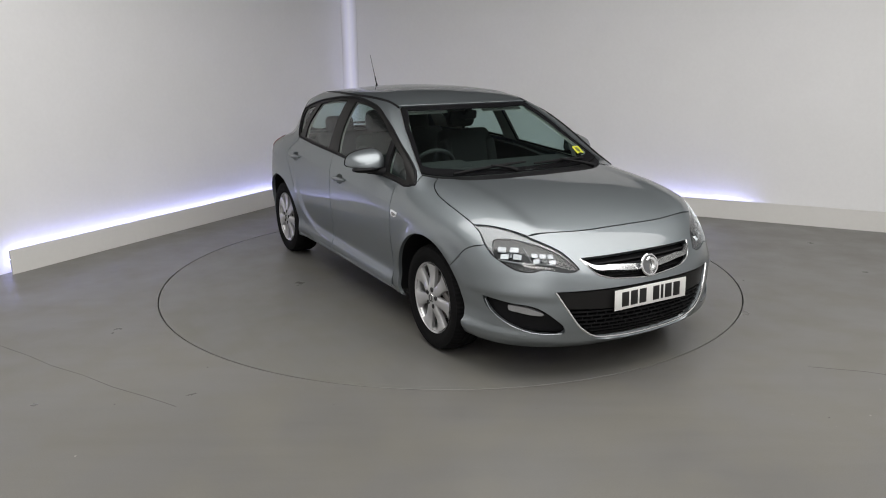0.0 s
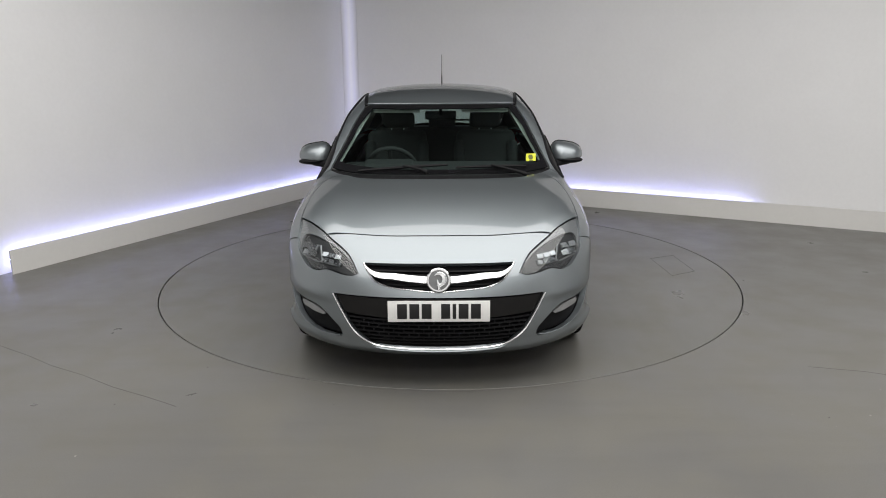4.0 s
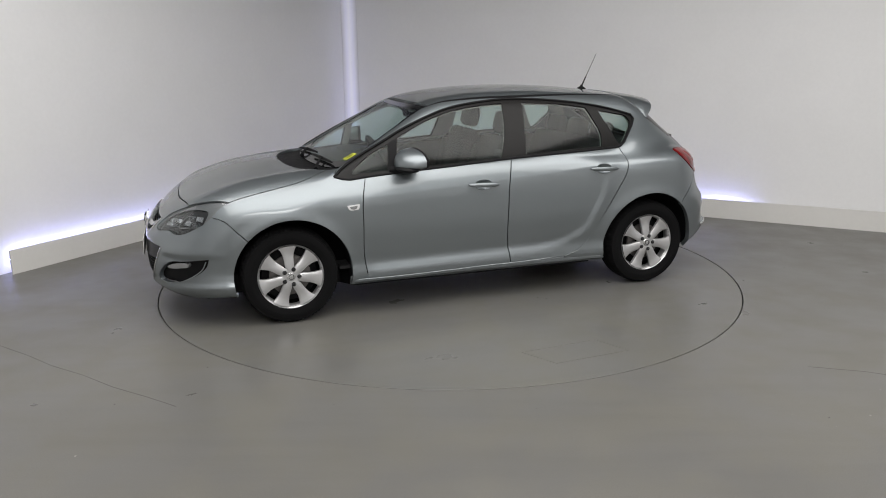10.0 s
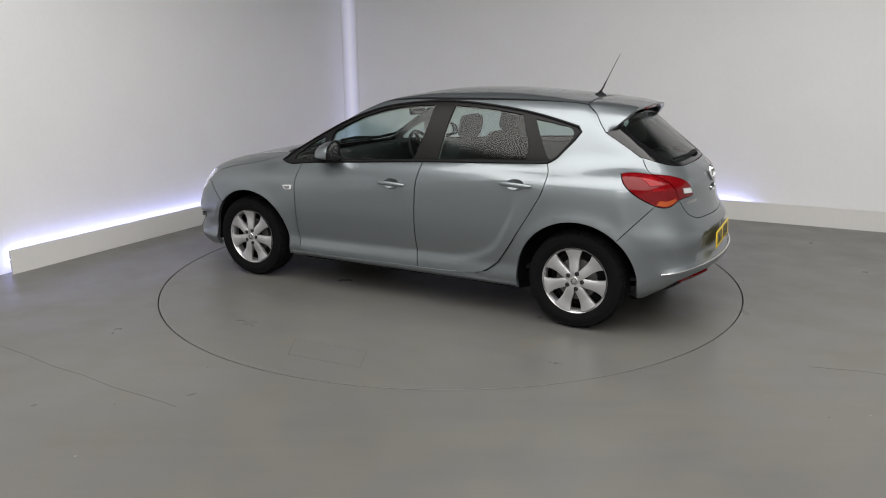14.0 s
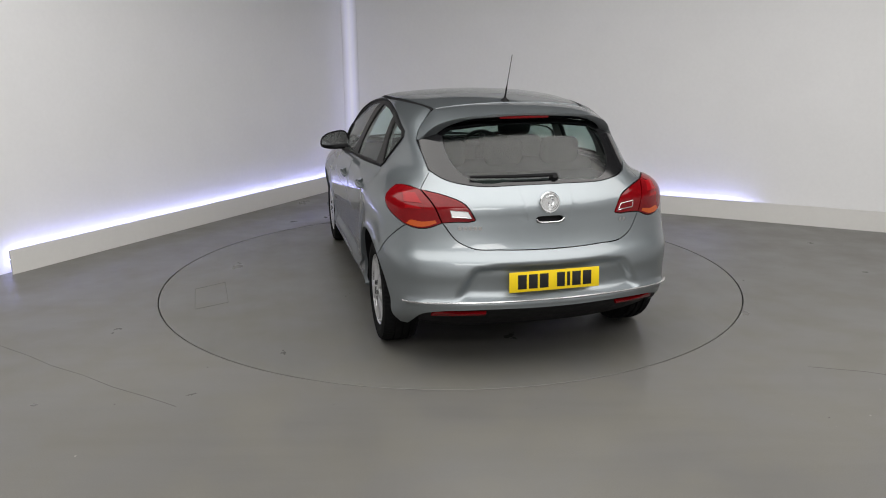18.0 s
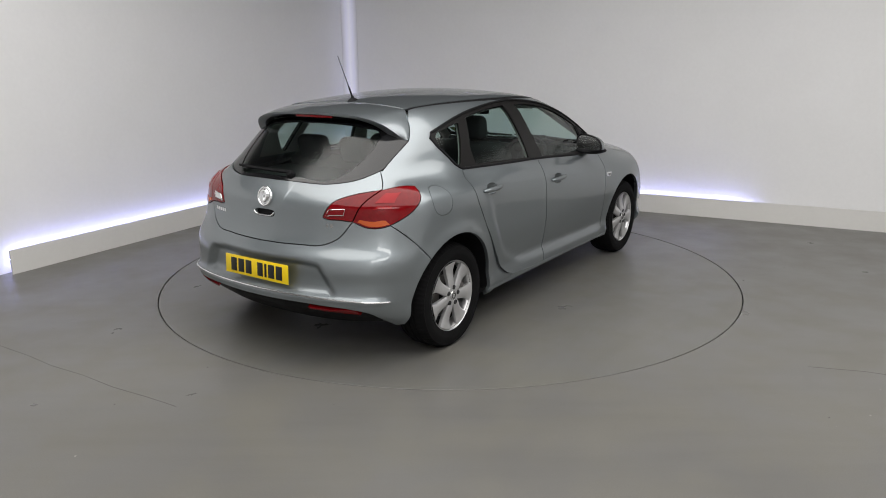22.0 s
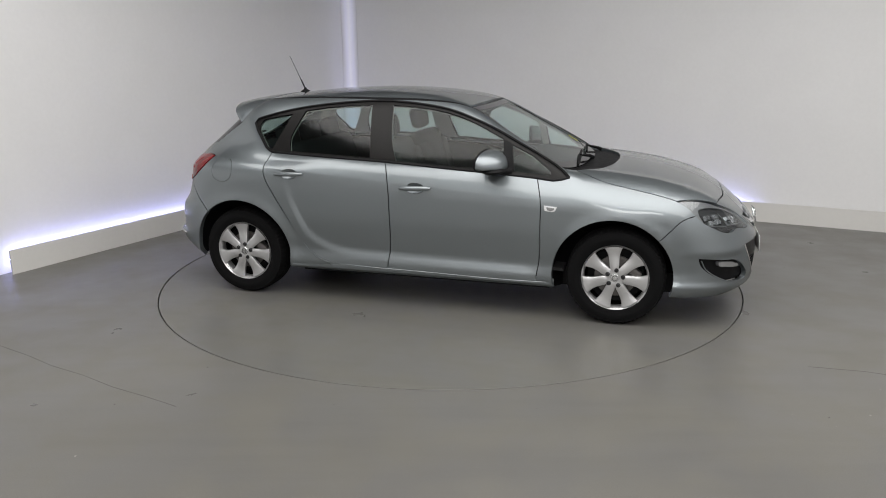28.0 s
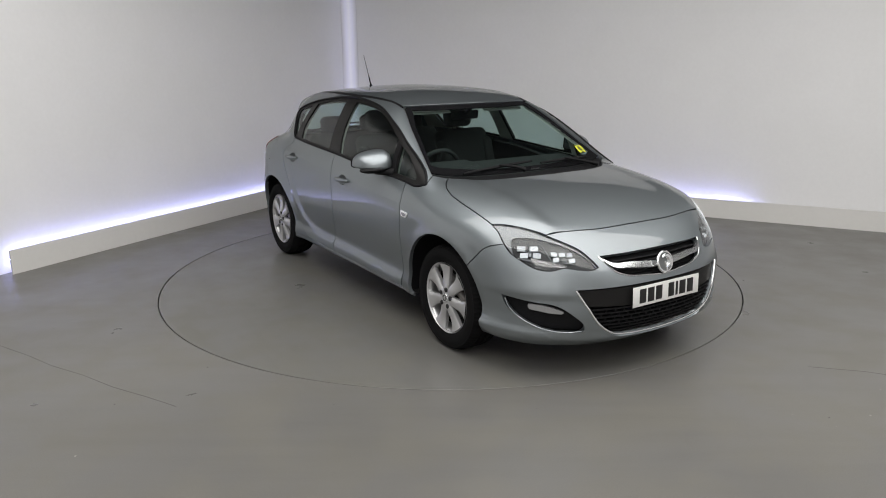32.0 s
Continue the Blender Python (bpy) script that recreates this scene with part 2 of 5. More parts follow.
floor = bpy.data.objects["floor"]
crack = [(-2.95, -1.47), (-2.77, -1.59), (-2.52, -1.74), (-2.29, -1.90), (-2.05, -2.03), (-1.81, -2.19), (-1.58, -2.31), (-1.39, -2.42)]
part("hairline_crack", tube([(x, y, .0003) for x, y in crack], .0014, 5), CRACK, floor, "faint crack across the paint")
part("hairline_crack", tube([(x, y, .0003) for x, y in ((2.02, -1.95), (2.3, -2.02), (2.7, -2.2))], .0016, 5), CRACK, floor)
rnd = random.Random(4)
spots = [(-2.59, -1.29, SCUFF), (-1.38, -1.93, SCUFF), (1.92, -2.09, CHIP), (1.83, -2.65, CHIP), (2.05, -2.54, CHIP), (2.43, -1.38, CHIP), (2.26, -2.25, CHIP)]
spots += [(rnd.uniform(-3, 3), rnd.uniform(-3.6, -2.3), rnd.choice((SCUFF, CHIP, SCUFF))) for _ in range(14)]
for x, y, mat in spots:
    r = rnd.uniform(.002, .005)
    o = [(x + r * rnd.uniform(.6, 1.3) * math.cos(a), y + r * rnd.uniform(.6, 1.3) * math.sin(a)) for a in np.linspace(0, 2 * math.pi, 8, endpoint=False)]
    part("paint_chip", plate(o, .0001, .0012), mat, floor)

# ---- the turntable ----
turntable = tagged(new("turntable"), "round grey painted turntable set flush in the floor", "turntable")
part("disc", lathe([(DISC_R - .003, -.05), (DISC_R - .003, -.002), (DISC_R - .005, 0)], 160), DISC, turntable)


# ---- the body as one smooth closed form (x forward, y left, z up, origin on the ground amid the wheels) ----
def curve(*xy):
    xs = np.array(xy[0::2], float); ys = np.array(xy[1::2], float)
    if xs[0] > xs[-1]: xs, ys = xs[::-1], ys[::-1]
    h = np.diff(xs); s = np.diff(ys) / h
    m = np.concatenate(([s[0]], (s[:-1] * h[1:] + s[1:] * h[:-1]) / (h[1:] + h[:-1]), [s[-1]]))
    def f(x):
        x = np.asarray(x, float)
        i = np.clip(np.searchsorted(xs, x) - 1, 0, len(h) - 1)
        t = (x - xs[i]) / h[i]
        tc = np.clip(t, 0, 1)
        y = (ys[i] * (1 + 2 * tc) * (1 - tc) ** 2 + m[i] * h[i] * tc * (1 - tc) ** 2
             + ys[i + 1] * tc * tc * (3 - 2 * tc) + m[i + 1] * h[i] * tc * tc * (tc - 1))
        return y + np.where(t < 0, m[0] * (x - xs[0]), 0) + np.where(t > 1, m[-1] * (x - xs[-1]), 0)
    return f
def smax(a, b, k):
    h = np.maximum(k - np.abs(a - b), 0) / k
    return np.maximum(a, b) + h * h * k / 4
def smin(a, b, k): return -smax(-a, -b, k)
def ease(t):
    t = np.clip(t, 0, 1)
    return t * t * (3 - 2 * t)

plan = curve(2.2, .80, 1.9, .845, 1.7, .868, 1.34, .897, .9, .893, 0, .887, -.9, .893, -1.34, .905, -1.6, .885, -1.85, .835, -2.2, .74)
lower = curve(.12, .12, .18, .075, .24, .036, .28, .022, .32, .024, .36, .030, .45, .020, .6, .004, .7, .003, .8, .005, .9, .010, 1.0, .017)
crease = curve(2, .72, 1.4, .785, .8, .812, .236, .846, -.54, .903, -1.1, .945, -1.6, .96, -2, .95)
shoulder = curve(2, .50, 1.3, .54, .9, .54, .6, .42, 0, .33, -.5, .39, -.9, .56, -1.3, .56, -2, .56)
deck = curve(2.3, .54, 2.2, .635, 2.12, .705, 2.05, .757, 1.968, .806, 1.8, .880, 1.6, .934, 1.4, .964, 1.2, .982, 1., .986, .5, .992, -.23, 1.02, -1, 1.05, -1.4, 1.06, -1.7, 1.04, -2, .985)
crown = curve(2.2, .02, 2.0, .05, 1.8, .075, 1.6, .07, 1.3, .06, 1.0, .04, 0, .05, -2, .05)
nose = curve(.12, 2.08, .18, 2.15, .22, 2.20, .28, 2.245, .35, 2.258, .45, 2.255, .55, 2.24, .62, 2.217, .70, 2.17, .8, 2.1)
tail = curve(.15, -1.86, .25, -1.98, .32, -2.075, .385, -2.125, .43, -2.115, .50, -2.105, .58, -2.105, .635, -2.090, .69, -2.050, .85, -2.00, .935, -1.985, 1.0, -1.93, 1.1, -1.8)
belt_w = curve(1.3, .755, 1.05, .785, .6, .808, 0, .825, -.5, .82, -.9, .795, -1.287, .742, -1.43, .700, -1.7, .61)
belt = curve(1.3, .93, 1.0, .95, .5, .985, -.23, 1.015, -1, 1.045, -1.4, 1.06, -1.7, 1.06)
roofz = curve(1.0, 1.12, .6, 1.30, .33, 1.388, 0, 1.456, -.4, 1.481, -.8, 1.470, -1.2, 1.434, -1.45, 1.402, -1.7, 1.36)
rcrown = curve(.5, .02, .33, .03, 0, .075, -.4, .12, -.8, .12, -1.2, .09, -1.5, .06)
screen = curve(.90, 1.22, .955, 1.11, 1.1, .825, 1.25, .545, 1.37, .33, 1.45, .17)
rearglass = curve(.78, -1.80, .88, -1.865, .96, -1.895, 1.02, -1.872, 1.2, -1.67, 1.33, -1.51, 1.45, -1.36)

def body(x, y, z):
    """Signed field of the closed body: below zero inside."""
    a = np.abs(y)
    up = smax(z - crease(x), 0 * z, .03 + .025 * ease((x + .8) / .8))
    w = plan(x) - lower(z) - shoulder(x) * up + .25 * up * up
    for hx, r0 in ((1.3425, .385), (-1.3425, .385)):
        r = np.hypot(x - hx, z - .317)
        w = w + .012 * np.exp(-((r - r0) / .05) ** 2) * (z > .2)
    side = a - w
    top = z - (deck(x) - crown(x) * a * a)
    front = (x - (nose(z) - .20 * a ** 2 - .45 * a ** 3.5)) * .95
    back = (tail(z) + .28 * a ** 2 + .16 * a ** 5 - x) * .95
    rounding = .035 + .055 * ease((x - .65) / .3) + .09 * ease((x - .9) / .4) + .125 * ease((-.65 - x) / .5)
    low = smax(smax(smax(side, top, rounding), front, .10), back, .12)
    low = np.maximum(low, .17 - z)
    dz = smax(z - belt(x), -.02 + 0 * z, .04)
    cs = a - (belt_w(x) - .33 * dz - .50 * np.maximum(dz, 0) ** 2)
    rt = z - (roofz(x) - rcrown(x) * a * a - .06 * a ** 4)
    ws = (x - (screen(z) - (.13 - .32 * (z - .95)) * a * a)) * .46
    rg = (rearglass(z) + .26 * a * a + .25 * a ** 4 - x) * .66
    cab = smax(smax(smax(cs, rt, .10), ws, .05), rg, .09)
    cab = np.maximum(np.maximum(cab, deck(x) - .12 - z), np.maximum(.80 - z, x - 1.45))
    return smin(low, cab, .012 + .02 * ease((x - .7) / .3) + .08 * ease((-.95 - x) / .35))


def cast(o, d, far=None, n=48, span=(0, 3)):
    """First meeting of rays with the body; o, d: arrays (m,3)."""
    o = np.asarray(o, float); d = np.asarray(d, float)
    ts = np.linspace(span[0], span[1], n)
    lo = np.full(len(o), np.nan); hi = lo.copy(); prev = body(*(o + d * ts[0]).T)
    for a, b in zip(ts[:-1], ts[1:]):
        v = body(*(o + d * b).T)
        m = np.isnan(lo) & (prev > 0) & (v <= 0); lo[m] = a; hi[m] = b; prev = v
    for _ in range(16):
        mid = (lo + hi) / 2; s = body(*(o + d * mid[:, None]).T) > 0
        lo = np.where(s, mid, lo); hi = np.where(s, hi, mid)
    return o + d * ((lo + hi) / 2)[:, None]


def slope(p):
    """Outward unit normals of the body at points (m, 3)."""
    e = .004
    g = np.stack([body(*(p + d).T) - body(*(p - d).T) for d in np.eye(3) * e], 1)
    return g / np.maximum(np.linalg.norm(g, axis=1, keepdims=True), 1e-9)


# ---- from outlines to panels ----
def fine(pts, step=.03, closed=False):
    """A smooth curve through 2D design points, or straight where a point is repeated."""
    p = [np.array(q, float) for q in pts]
    out = []
    n = len(p)
    for i in range(n if closed else n - 1):
        a, b = p[i], p[(i + 1) % n]
        if np.allclose(a, b):
            continue
        pa = p[i - 1] if (closed or i) else a
        pb = p[(i + 2) % n] if (closed or i < n - 2) else b
        k = max(2, int(math.ceil(np.linalg.norm(b - a) / step)))
        la = np.linalg.norm(b - a)
        da, db = np.linalg.norm(a - pa), np.linalg.norm(pb - b)
        ta = (b - a) / la if da < 1e-9 else ((b - a) / la * da + (a - pa) / da * la) / (la + da)
        tb = (b - a) / la if db < 1e-9 else ((b - a) / la * db + (pb - b) / db * la) / (la + db)
        for t in np.arange(k) / k:
            h = (2 * t ** 3 - 3 * t ** 2 + 1, t ** 3 - 2 * t ** 2 + t, -2 * t ** 3 + 3 * t ** 2, t ** 3 - t ** 2)
            out.append(h[0] * a + h[1] * ta * la + h[2] * b + h[3] * tb * la)
    if not closed:
        out.append(p[-1])
    return np.array(out)


def on_side(pts, step=.03, closed=False):
    q = fine(pts, step, closed)
    o = np.stack([q[:, 0], np.full(len(q), 1.0), q[:, 1]], 1)
    return cast(o, np.tile((0, -1., 0), (len(q), 1)), span=(0, .9), n=40)


def on_front(pts, step=.03, closed=False):
    q = fine(pts, step, closed)
    o = np.stack([np.full(len(q), 2.4), q[:, 0], q[:, 1]], 1)
    return cast(o, np.tile((-1., 0, 0), (len(q), 1)), span=(0, 2.2), n=70)


def on_rear(pts, step=.03, closed=False):
    q = fine(pts, step, closed)
    o = np.stack([np.full(len(q), -2.4), q[:, 0], q[:, 1]], 1)
    return cast(o, np.tile((1., 0, 0), (len(q), 1)), span=(0, 1.4), n=50)


def on_top(pts, step=.03, closed=False):
    q = fine(pts, step, closed)
    o = np.stack([q[:, 0], q[:, 1], np.full(len(q), 1.6)], 1)
    return cast(o, np.tile((0, 0, -1.), (len(q), 1)), span=(0, 1.2), n=40)


class Roll:
    """Unrolls the body round a long axis: (length, arc)."""
    def __init__(self, z0=.55, y0=0.0):
        self.z0, self.y0 = z0, y0

    def flat(self, p):
        return np.stack([p[:, 0], .8 * np.arctan2(p[:, 1] - self.y0, p[:, 2] - self.z0)], 1)

    def lift(self, q):
        a = q[:, 1] / .8
        d = np.stack([np.zeros(len(q)), np.sin(a), np.cos(a)], 1)
        o = np.stack([q[:, 0], np.full(len(q), self.y0), np.full(len(q), self.z0)], 1) + d * 1.1
        return cast(o, -d, span=(0, 1.1), n=40)


class Turn:
    """Unrolls the nose or the tail round an upright axis: (arc, height)."""
    def __init__(self, x0, way):
        self.x0, self.way = x0, way

    def flat(self, p):
        return np.stack([.9 * np.arctan2(p[:, 1], (p[:, 0] - self.x0) * self.way), p[:, 2]], 1)

    def lift(self, q):
        a = q[:, 0] / .9
        d = np.stack([np.cos(a) * self.way, np.sin(a), np.zeros(len(q))], 1)
        o = np.stack([np.full(len(q), self.x0), np.zeros(len(q)), q[:, 1]], 1) + d * 1.6
        return cast(o, -d, span=(0, 1.4), n=46)


ROLL, NOSE, TAIL = Roll(), Turn(.9, 1), Turn(-.9, -1)


def inside(q, poly):
    x, y = q[:, 0], q[:, 1]
    r = np.zeros(len(q), bool)
    for (x1, y1), (x2, y2) in zip(poly, np.roll(poly, -1, 0)):
        if y1 != y2:
            r ^= ((y1 > y) != (y2 > y)) & (x < (x2 - x1) * (y - y1) / (y2 - y1) + x1)
    return r


def shrink(poly, d):
    """Moves a closed 2D outline inwards by d."""
    if not d:
        return poly
    nxt, prv = np.roll(poly, -1, 0), np.roll(poly, 1, 0)
    area2 = np.sum(poly[:, 0] * nxt[:, 1] - nxt[:, 0] * poly[:, 1])
    t = nxt - prv
    t /= np.maximum(np.linalg.norm(t, axis=1, keepdims=True), 1e-9)
    nrm = np.stack([-t[:, 1], t[:, 0]], 1) * (1 if area2 > 0 else -1)
    return poly + nrm * d


def thin(poly, least=.006):
    keep = [poly[0]]
    for p in poly[1:]:
        if np.linalg.norm(p - keep[-1]) > least:
            keep.append(p)
    if np.linalg.norm(keep[0] - keep[-1]) < least:
        keep.pop()
    return np.array(keep)


def panel_mesh(name, outline, chart, holes=(), step=.035, gap=.0025, depth=.022, lift=0.0, mirror=False, shape=None, ridge=None, fair=None):
    """A sheet of the body's surface inside a closed 3D outline, with turned-in edges. shape(p) may give the lift point by point."""
    from mathutils.geometry import delaunay_2d_cdt
    rim = shrink(thin(chart.flat(outline[~np.isnan(outline[:, 0])])), gap)
    cuts = [shrink(thin(chart.flat(h[~np.isnan(h[:, 0])])), -gap) for h in holes]
    loops = [rim] + cuts
    lo, hi = rim.min(0), rim.max(0)
    gx, gy = np.meshgrid(np.arange(lo[0], hi[0], step), np.arange(lo[1], hi[1], step * .87))
    gx = gx + (np.arange(gx.shape[0]) % 2)[:, None] * step / 2
    grid = np.stack([gx.ravel(), gy.ravel()], 1)
    ok = inside(grid, rim)
    for c in cuts:
        ok &= ~inside(grid, c)
    edge = np.concatenate(loops)
    grid = grid[ok]
    if len(grid):
        near = np.min(np.linalg.norm(grid[:, None] - edge[None], axis=2), 1)
        grid = grid[near > step * .45]
    if ridge is not None:
        # a row of points on a fold, and one on each side of it, keep it sharp
        r = chart.flat(ridge)
        t = np.gradient(r, axis=0)
        t /= np.linalg.norm(t, axis=1, keepdims=True)
        rows = np.concatenate([r + np.stack([-t[:, 1], t[:, 0]], 1) * d for d in (-.006, 0, .006)])
        ok = inside(rows, rim)
        for c in cuts:
            ok &= ~inside(rows, c)
        rows = rows[ok]
        rows = rows[np.min(np.linalg.norm(rows[:, None] - edge[None], axis=2), 1) > .008]
        if len(rows):
            grid = grid[np.min(np.linalg.norm(grid[:, None] - rows[None], axis=2), 1) > .013]
            grid = np.concatenate([grid, rows])
    pts = np.concatenate([edge, grid])
    segs, start = [], 0
    for l in loops:
        segs += [(start + i, start + (i + 1) % len(l)) for i in range(len(l))]
        start += len(l)
    v, e, f, *_ = delaunay_2d_cdt([Vector(p) for p in pts], segs, [], 0, 1e-6)
    q = np.array([tuple(p) for p in v])
    tri = np.array([t for t in f if len(t) == 3])
    mid = q[tri].mean(1)
    ok = inside(mid, rim)
    for c in cuts:
        ok &= ~inside(mid, c)
    tri = tri[ok]
    p = chart.lift(q)
    n = slope(p)
    bad = np.isnan(p[:, 0])
    tri = tri[~bad[tri].any(1)]
    up = lift if shape is None else lift + shape(p)
    p = p + n * (up[:, None] if isinstance(up, np.ndarray) else up)
    if fair:
        # glass follows one even curve of its own
        ax = {"side": (0, 2, 1), "end": (1, 2, 0)}[fair]
        u, w, good = p[:, ax[0]], p[:, ax[1]], ~bad
        u0, w0 = (u[good].mean() if fair == "side" else 0.0), w[good].mean()

        def base_of(u, w):
            u, w = u - u0, w - w0
            return np.stack([np.ones_like(u), u, w, u * u, u * w, w * w] if fair == "side" else [np.ones_like(u), u * u, w, w * w, u * u * w, u ** 4], 1)

        k = np.linalg.lstsq(base_of(u[good], w[good]), p[good, ax[2]], rcond=None)[0]
        p[good, ax[2]] = (base_of(u, w) @ k)[good]
        g = np.zeros_like(p)
        g[:, ax[2]] = 1
        g[:, ax[0]] = -((base_of(u + 1e-4, w) - base_of(u - 1e-4, w)) @ k) / 2e-4
        g[:, ax[1]] = -((base_of(u, w + 1e-4) - base_of(u, w - 1e-4)) @ k) / 2e-4
        g *= np.sign(np.sum(g * n, 1))[:, None]
        n = g / np.linalg.norm(g, axis=1, keepdims=True)
    if shape is not None:
        # normals from the displaced sheet
        fn = np.cross(p[tri[:, 1]] - p[tri[:, 0]], p[tri[:, 2]] - p[tri[:, 0]])
        fn *= np.sign(np.sum(fn * n[tri[:, 0]], 1))[:, None]
        acc = np.zeros_like(p)
        for k in range(3):
            np.add.at(acc, tri[:, k], fn)
        n = acc / np.maximum(np.linalg.norm(acc, axis=1, keepdims=True), 1e-12)
    fn = np.cross(p[tri[:, 1]] - p[tri[:, 0]], p[tri[:, 2]] - p[tri[:, 0]])
    flip = np.sum(fn * n[tri[:, 0]], 1) < 0
    tri[flip] = tri[flip][:, ::-1]
    verts, faces, normals = [p], [tri], [n]
    if depth:
        count = {}
        for t in tri:
            for a, b in ((t[0], t[1]), (t[1], t[2]), (t[2], t[0])):
                count[(a, b)] = count.get((a, b), 0) + 1
        border = [(a, b) for (a, b) in count if (b, a) not in count]
        base, quads, fnrm, fv = len(p), [], [], []
        for a, b in border:
            along = p[b] - p[a]
            out = np.cross(along, n[a] + n[b])
            out /= max(np.linalg.norm(out), 1e-9)
            i = base + len(fv)
            fv += [p[a], p[b], p[b] - n[b] * depth, p[a] - n[a] * depth]
            fnrm += [out] * 4
            quads += [(i, i + 3, i + 2), (i, i + 2, i + 1)]
        if fv:
            verts.append(np.array(fv)), faces.append(np.array(quads)), normals.append(np.array(fnrm))
    p, tri, n = np.concatenate(verts), np.concatenate(faces), np.concatenate(normals)
    n = np.nan_to_num(n)
    p = np.nan_to_num(p)
    if mirror:
        p, n, tri = p * (1, -1, 1), n * (1, -1, 1), tri[:, ::-1]
    me = bpy.data.meshes.new(name)
    me.from_pydata(p.tolist(), [], tri.tolist())
    me.polygons.foreach_set("use_smooth", [True] * len(me.polygons))
    me.normals_split_custom_set_from_vertices(n.tolist())
    return me


def both(name, outline, chart, mat, parent=None, label="", **kw):
    """A panel on the car's left side and its mirror image on the right."""
    return [part(name, panel_mesh(name, outline, chart, mirror=m, **kw), mat, parent or car, label) for m in (False, True)]


def whole(half):
    """A closed outline from its left half, given from centre line to centre line."""
    return np.concatenate([half, (half * (1, -1, 1))[::-1]])


car = tagged(new("car"), "silver-grey five-door hatchback parked on the turntable", "car")


def arc(cx, cz, r, a0, a1, n=28):
    return [(cx + r * math.cos(radians(a)), cz + r * math.sin(radians(a))) for a in np.linspace(a0, a1, n)]


def line(*segments):
    """One 3D line out of several runs."""
    return np.concatenate(segments)


def ellipse(cx, cy, rx, ry, n=24, power=2.0):
    a = np.linspace(0, 2 * math.pi, n, endpoint=False)
    c, s = np.cos(a), np.sin(a)
    return [(cx + rx * np.sign(u) * abs(u) ** (2 / power), cy + ry * np.sign(v) * abs(v) ** (2 / power)) for u, v in zip(c, s)]


# Seams, as seen from the side (x, z), the front or rear (y, z) or above (x, y).
DOOR_FRONT = [(.818, .938), (.848, .826), (.855, .628), (.852, .417), (.830, .262)]
B_SEAM = [(-.226, 1.010), (-.197, .880), (-.185, .689), (-.184, .487), (-.207, .268)]
DOOR_REAR = [(-1.108, 1.047), (-1.136, .969), (-1.120, .878), (-1.067, .777), (-.962, .603), (-.872, .458), (-.798, .361), (-.722, .307), (-.645, .283)]
BELT = [(1.020, .945), (.944, .927), (.818, .938), (.246, .980), (-.226, 1.012), (-.723, 1.032), (-1.108, 1.047)]
DLO_REAR = [(-1.108, 1.047), (-1.147, 1.065), (-1.210, 1.137), (-1.258, 1.191), (-1.288, 1.240), (-1.265, 1.270)]
DLO_TOP = [(-1.265, 1.270), (-1.132, 1.307), (-.903, 1.355), (-.673, 1.384), (-.439, 1.402), (-.281, 1.405), (-.043, 1.389), (.196, 1.351),
           (.354, 1.301), (.513, 1.236), (.673, 1.154), (.839, 1.066), (.975, .983), (1.020, .945)]
HOOD_FRONT = [(1.999, 0), (1.990, .30), (1.934, .601)]
LAMP_TOP = [(1.934, .601), (1.842, .675), (1.757, .738), (1.690, .784)]
HOOD_SIDE = [(1.690, .784), (1.555, .784), (1.36, .775), (1.27, .764), (1.155, .728), (1.10, .692), (1.05, .645)]
HOOD_REAR = [(1.05, .645), (1.11, .600), (1.19, .50), (1.25, .335), (1.29, 0)]
SCREEN_BASE = [(.955, .712), (1.01, .60), (1.065, .40), (1.095, .2), (1.105, 0)]
SCREEN_SIDE = [(.712, 1.007), (.641, 1.166), (.60, 1.26), (.543, 1.354)]
LAMP_INNER = [(.602, .779), (.528, .742), (.471, .704), (.436, .657), (.418, .627)]
LAMP_BELOW = [(.418, .627), (.447, .617), (.533, .622), (.590, .631), (.650, .615), (.710, .626), (.749, .658), (.777, .691), (.787, .735)]
LAMP_OUTER = [(1.808, .735), (1.750, .790), (1.690, .822)]
WING_SEAM = [(1.808, .735), (1.735, .712), (1.66, .64), (1.600, .580)]
ARCH_F, ARCH_R = (1.318, .32, .380), (-1.345, .317, .388)
ROOF_EDGE = [(.305, .541), (0, .566), (-.4, .572), (-.8, .545), (-1.275, .480)]
ROOF_REAR = [(-1.275, .480), (-1.262, .2), (-1.258, 0)]
TAIL_SEAM = [(-1.600, .606), (-1.70, .715), (-1.798, .821)]
TAIL_OUTER = [(-1.798, .821), (-1.691, .891), (-1.614, .961), (-1.580, 1.008)]
TAIL_TOP = [(.755, 1.010), (.739, 1.013), (.662, .999)]
HATCH_SIDE = [(.662, .999), (.615, 1.055), (.590, 1.088)]
WINDOW_SIDE = [(-1.655, 1.088), (-1.55, 1.160), (-1.432, 1.236)]

# ---- doors ----
blade_line = curve(1.0, .296, .46, .315, -.21, .335, -.546, .356, -.70, .405, -.78, .455, -.868, .588, -.95, .78)


def blade(p):
    """The pressed fold low on the doors, which sweeps up towards the rear wheel."""
    d = p[:, 2] - blade_line(p[:, 0])
    t = np.clip(d / .045, 0, 1)
    return .015 * (1 - t * t * (3 - 2 * t)) * np.clip((p[:, 0] + 1.0) / .14, 0, 1) * np.clip((.86 - p[:, 0]) / .1, 0, 1)


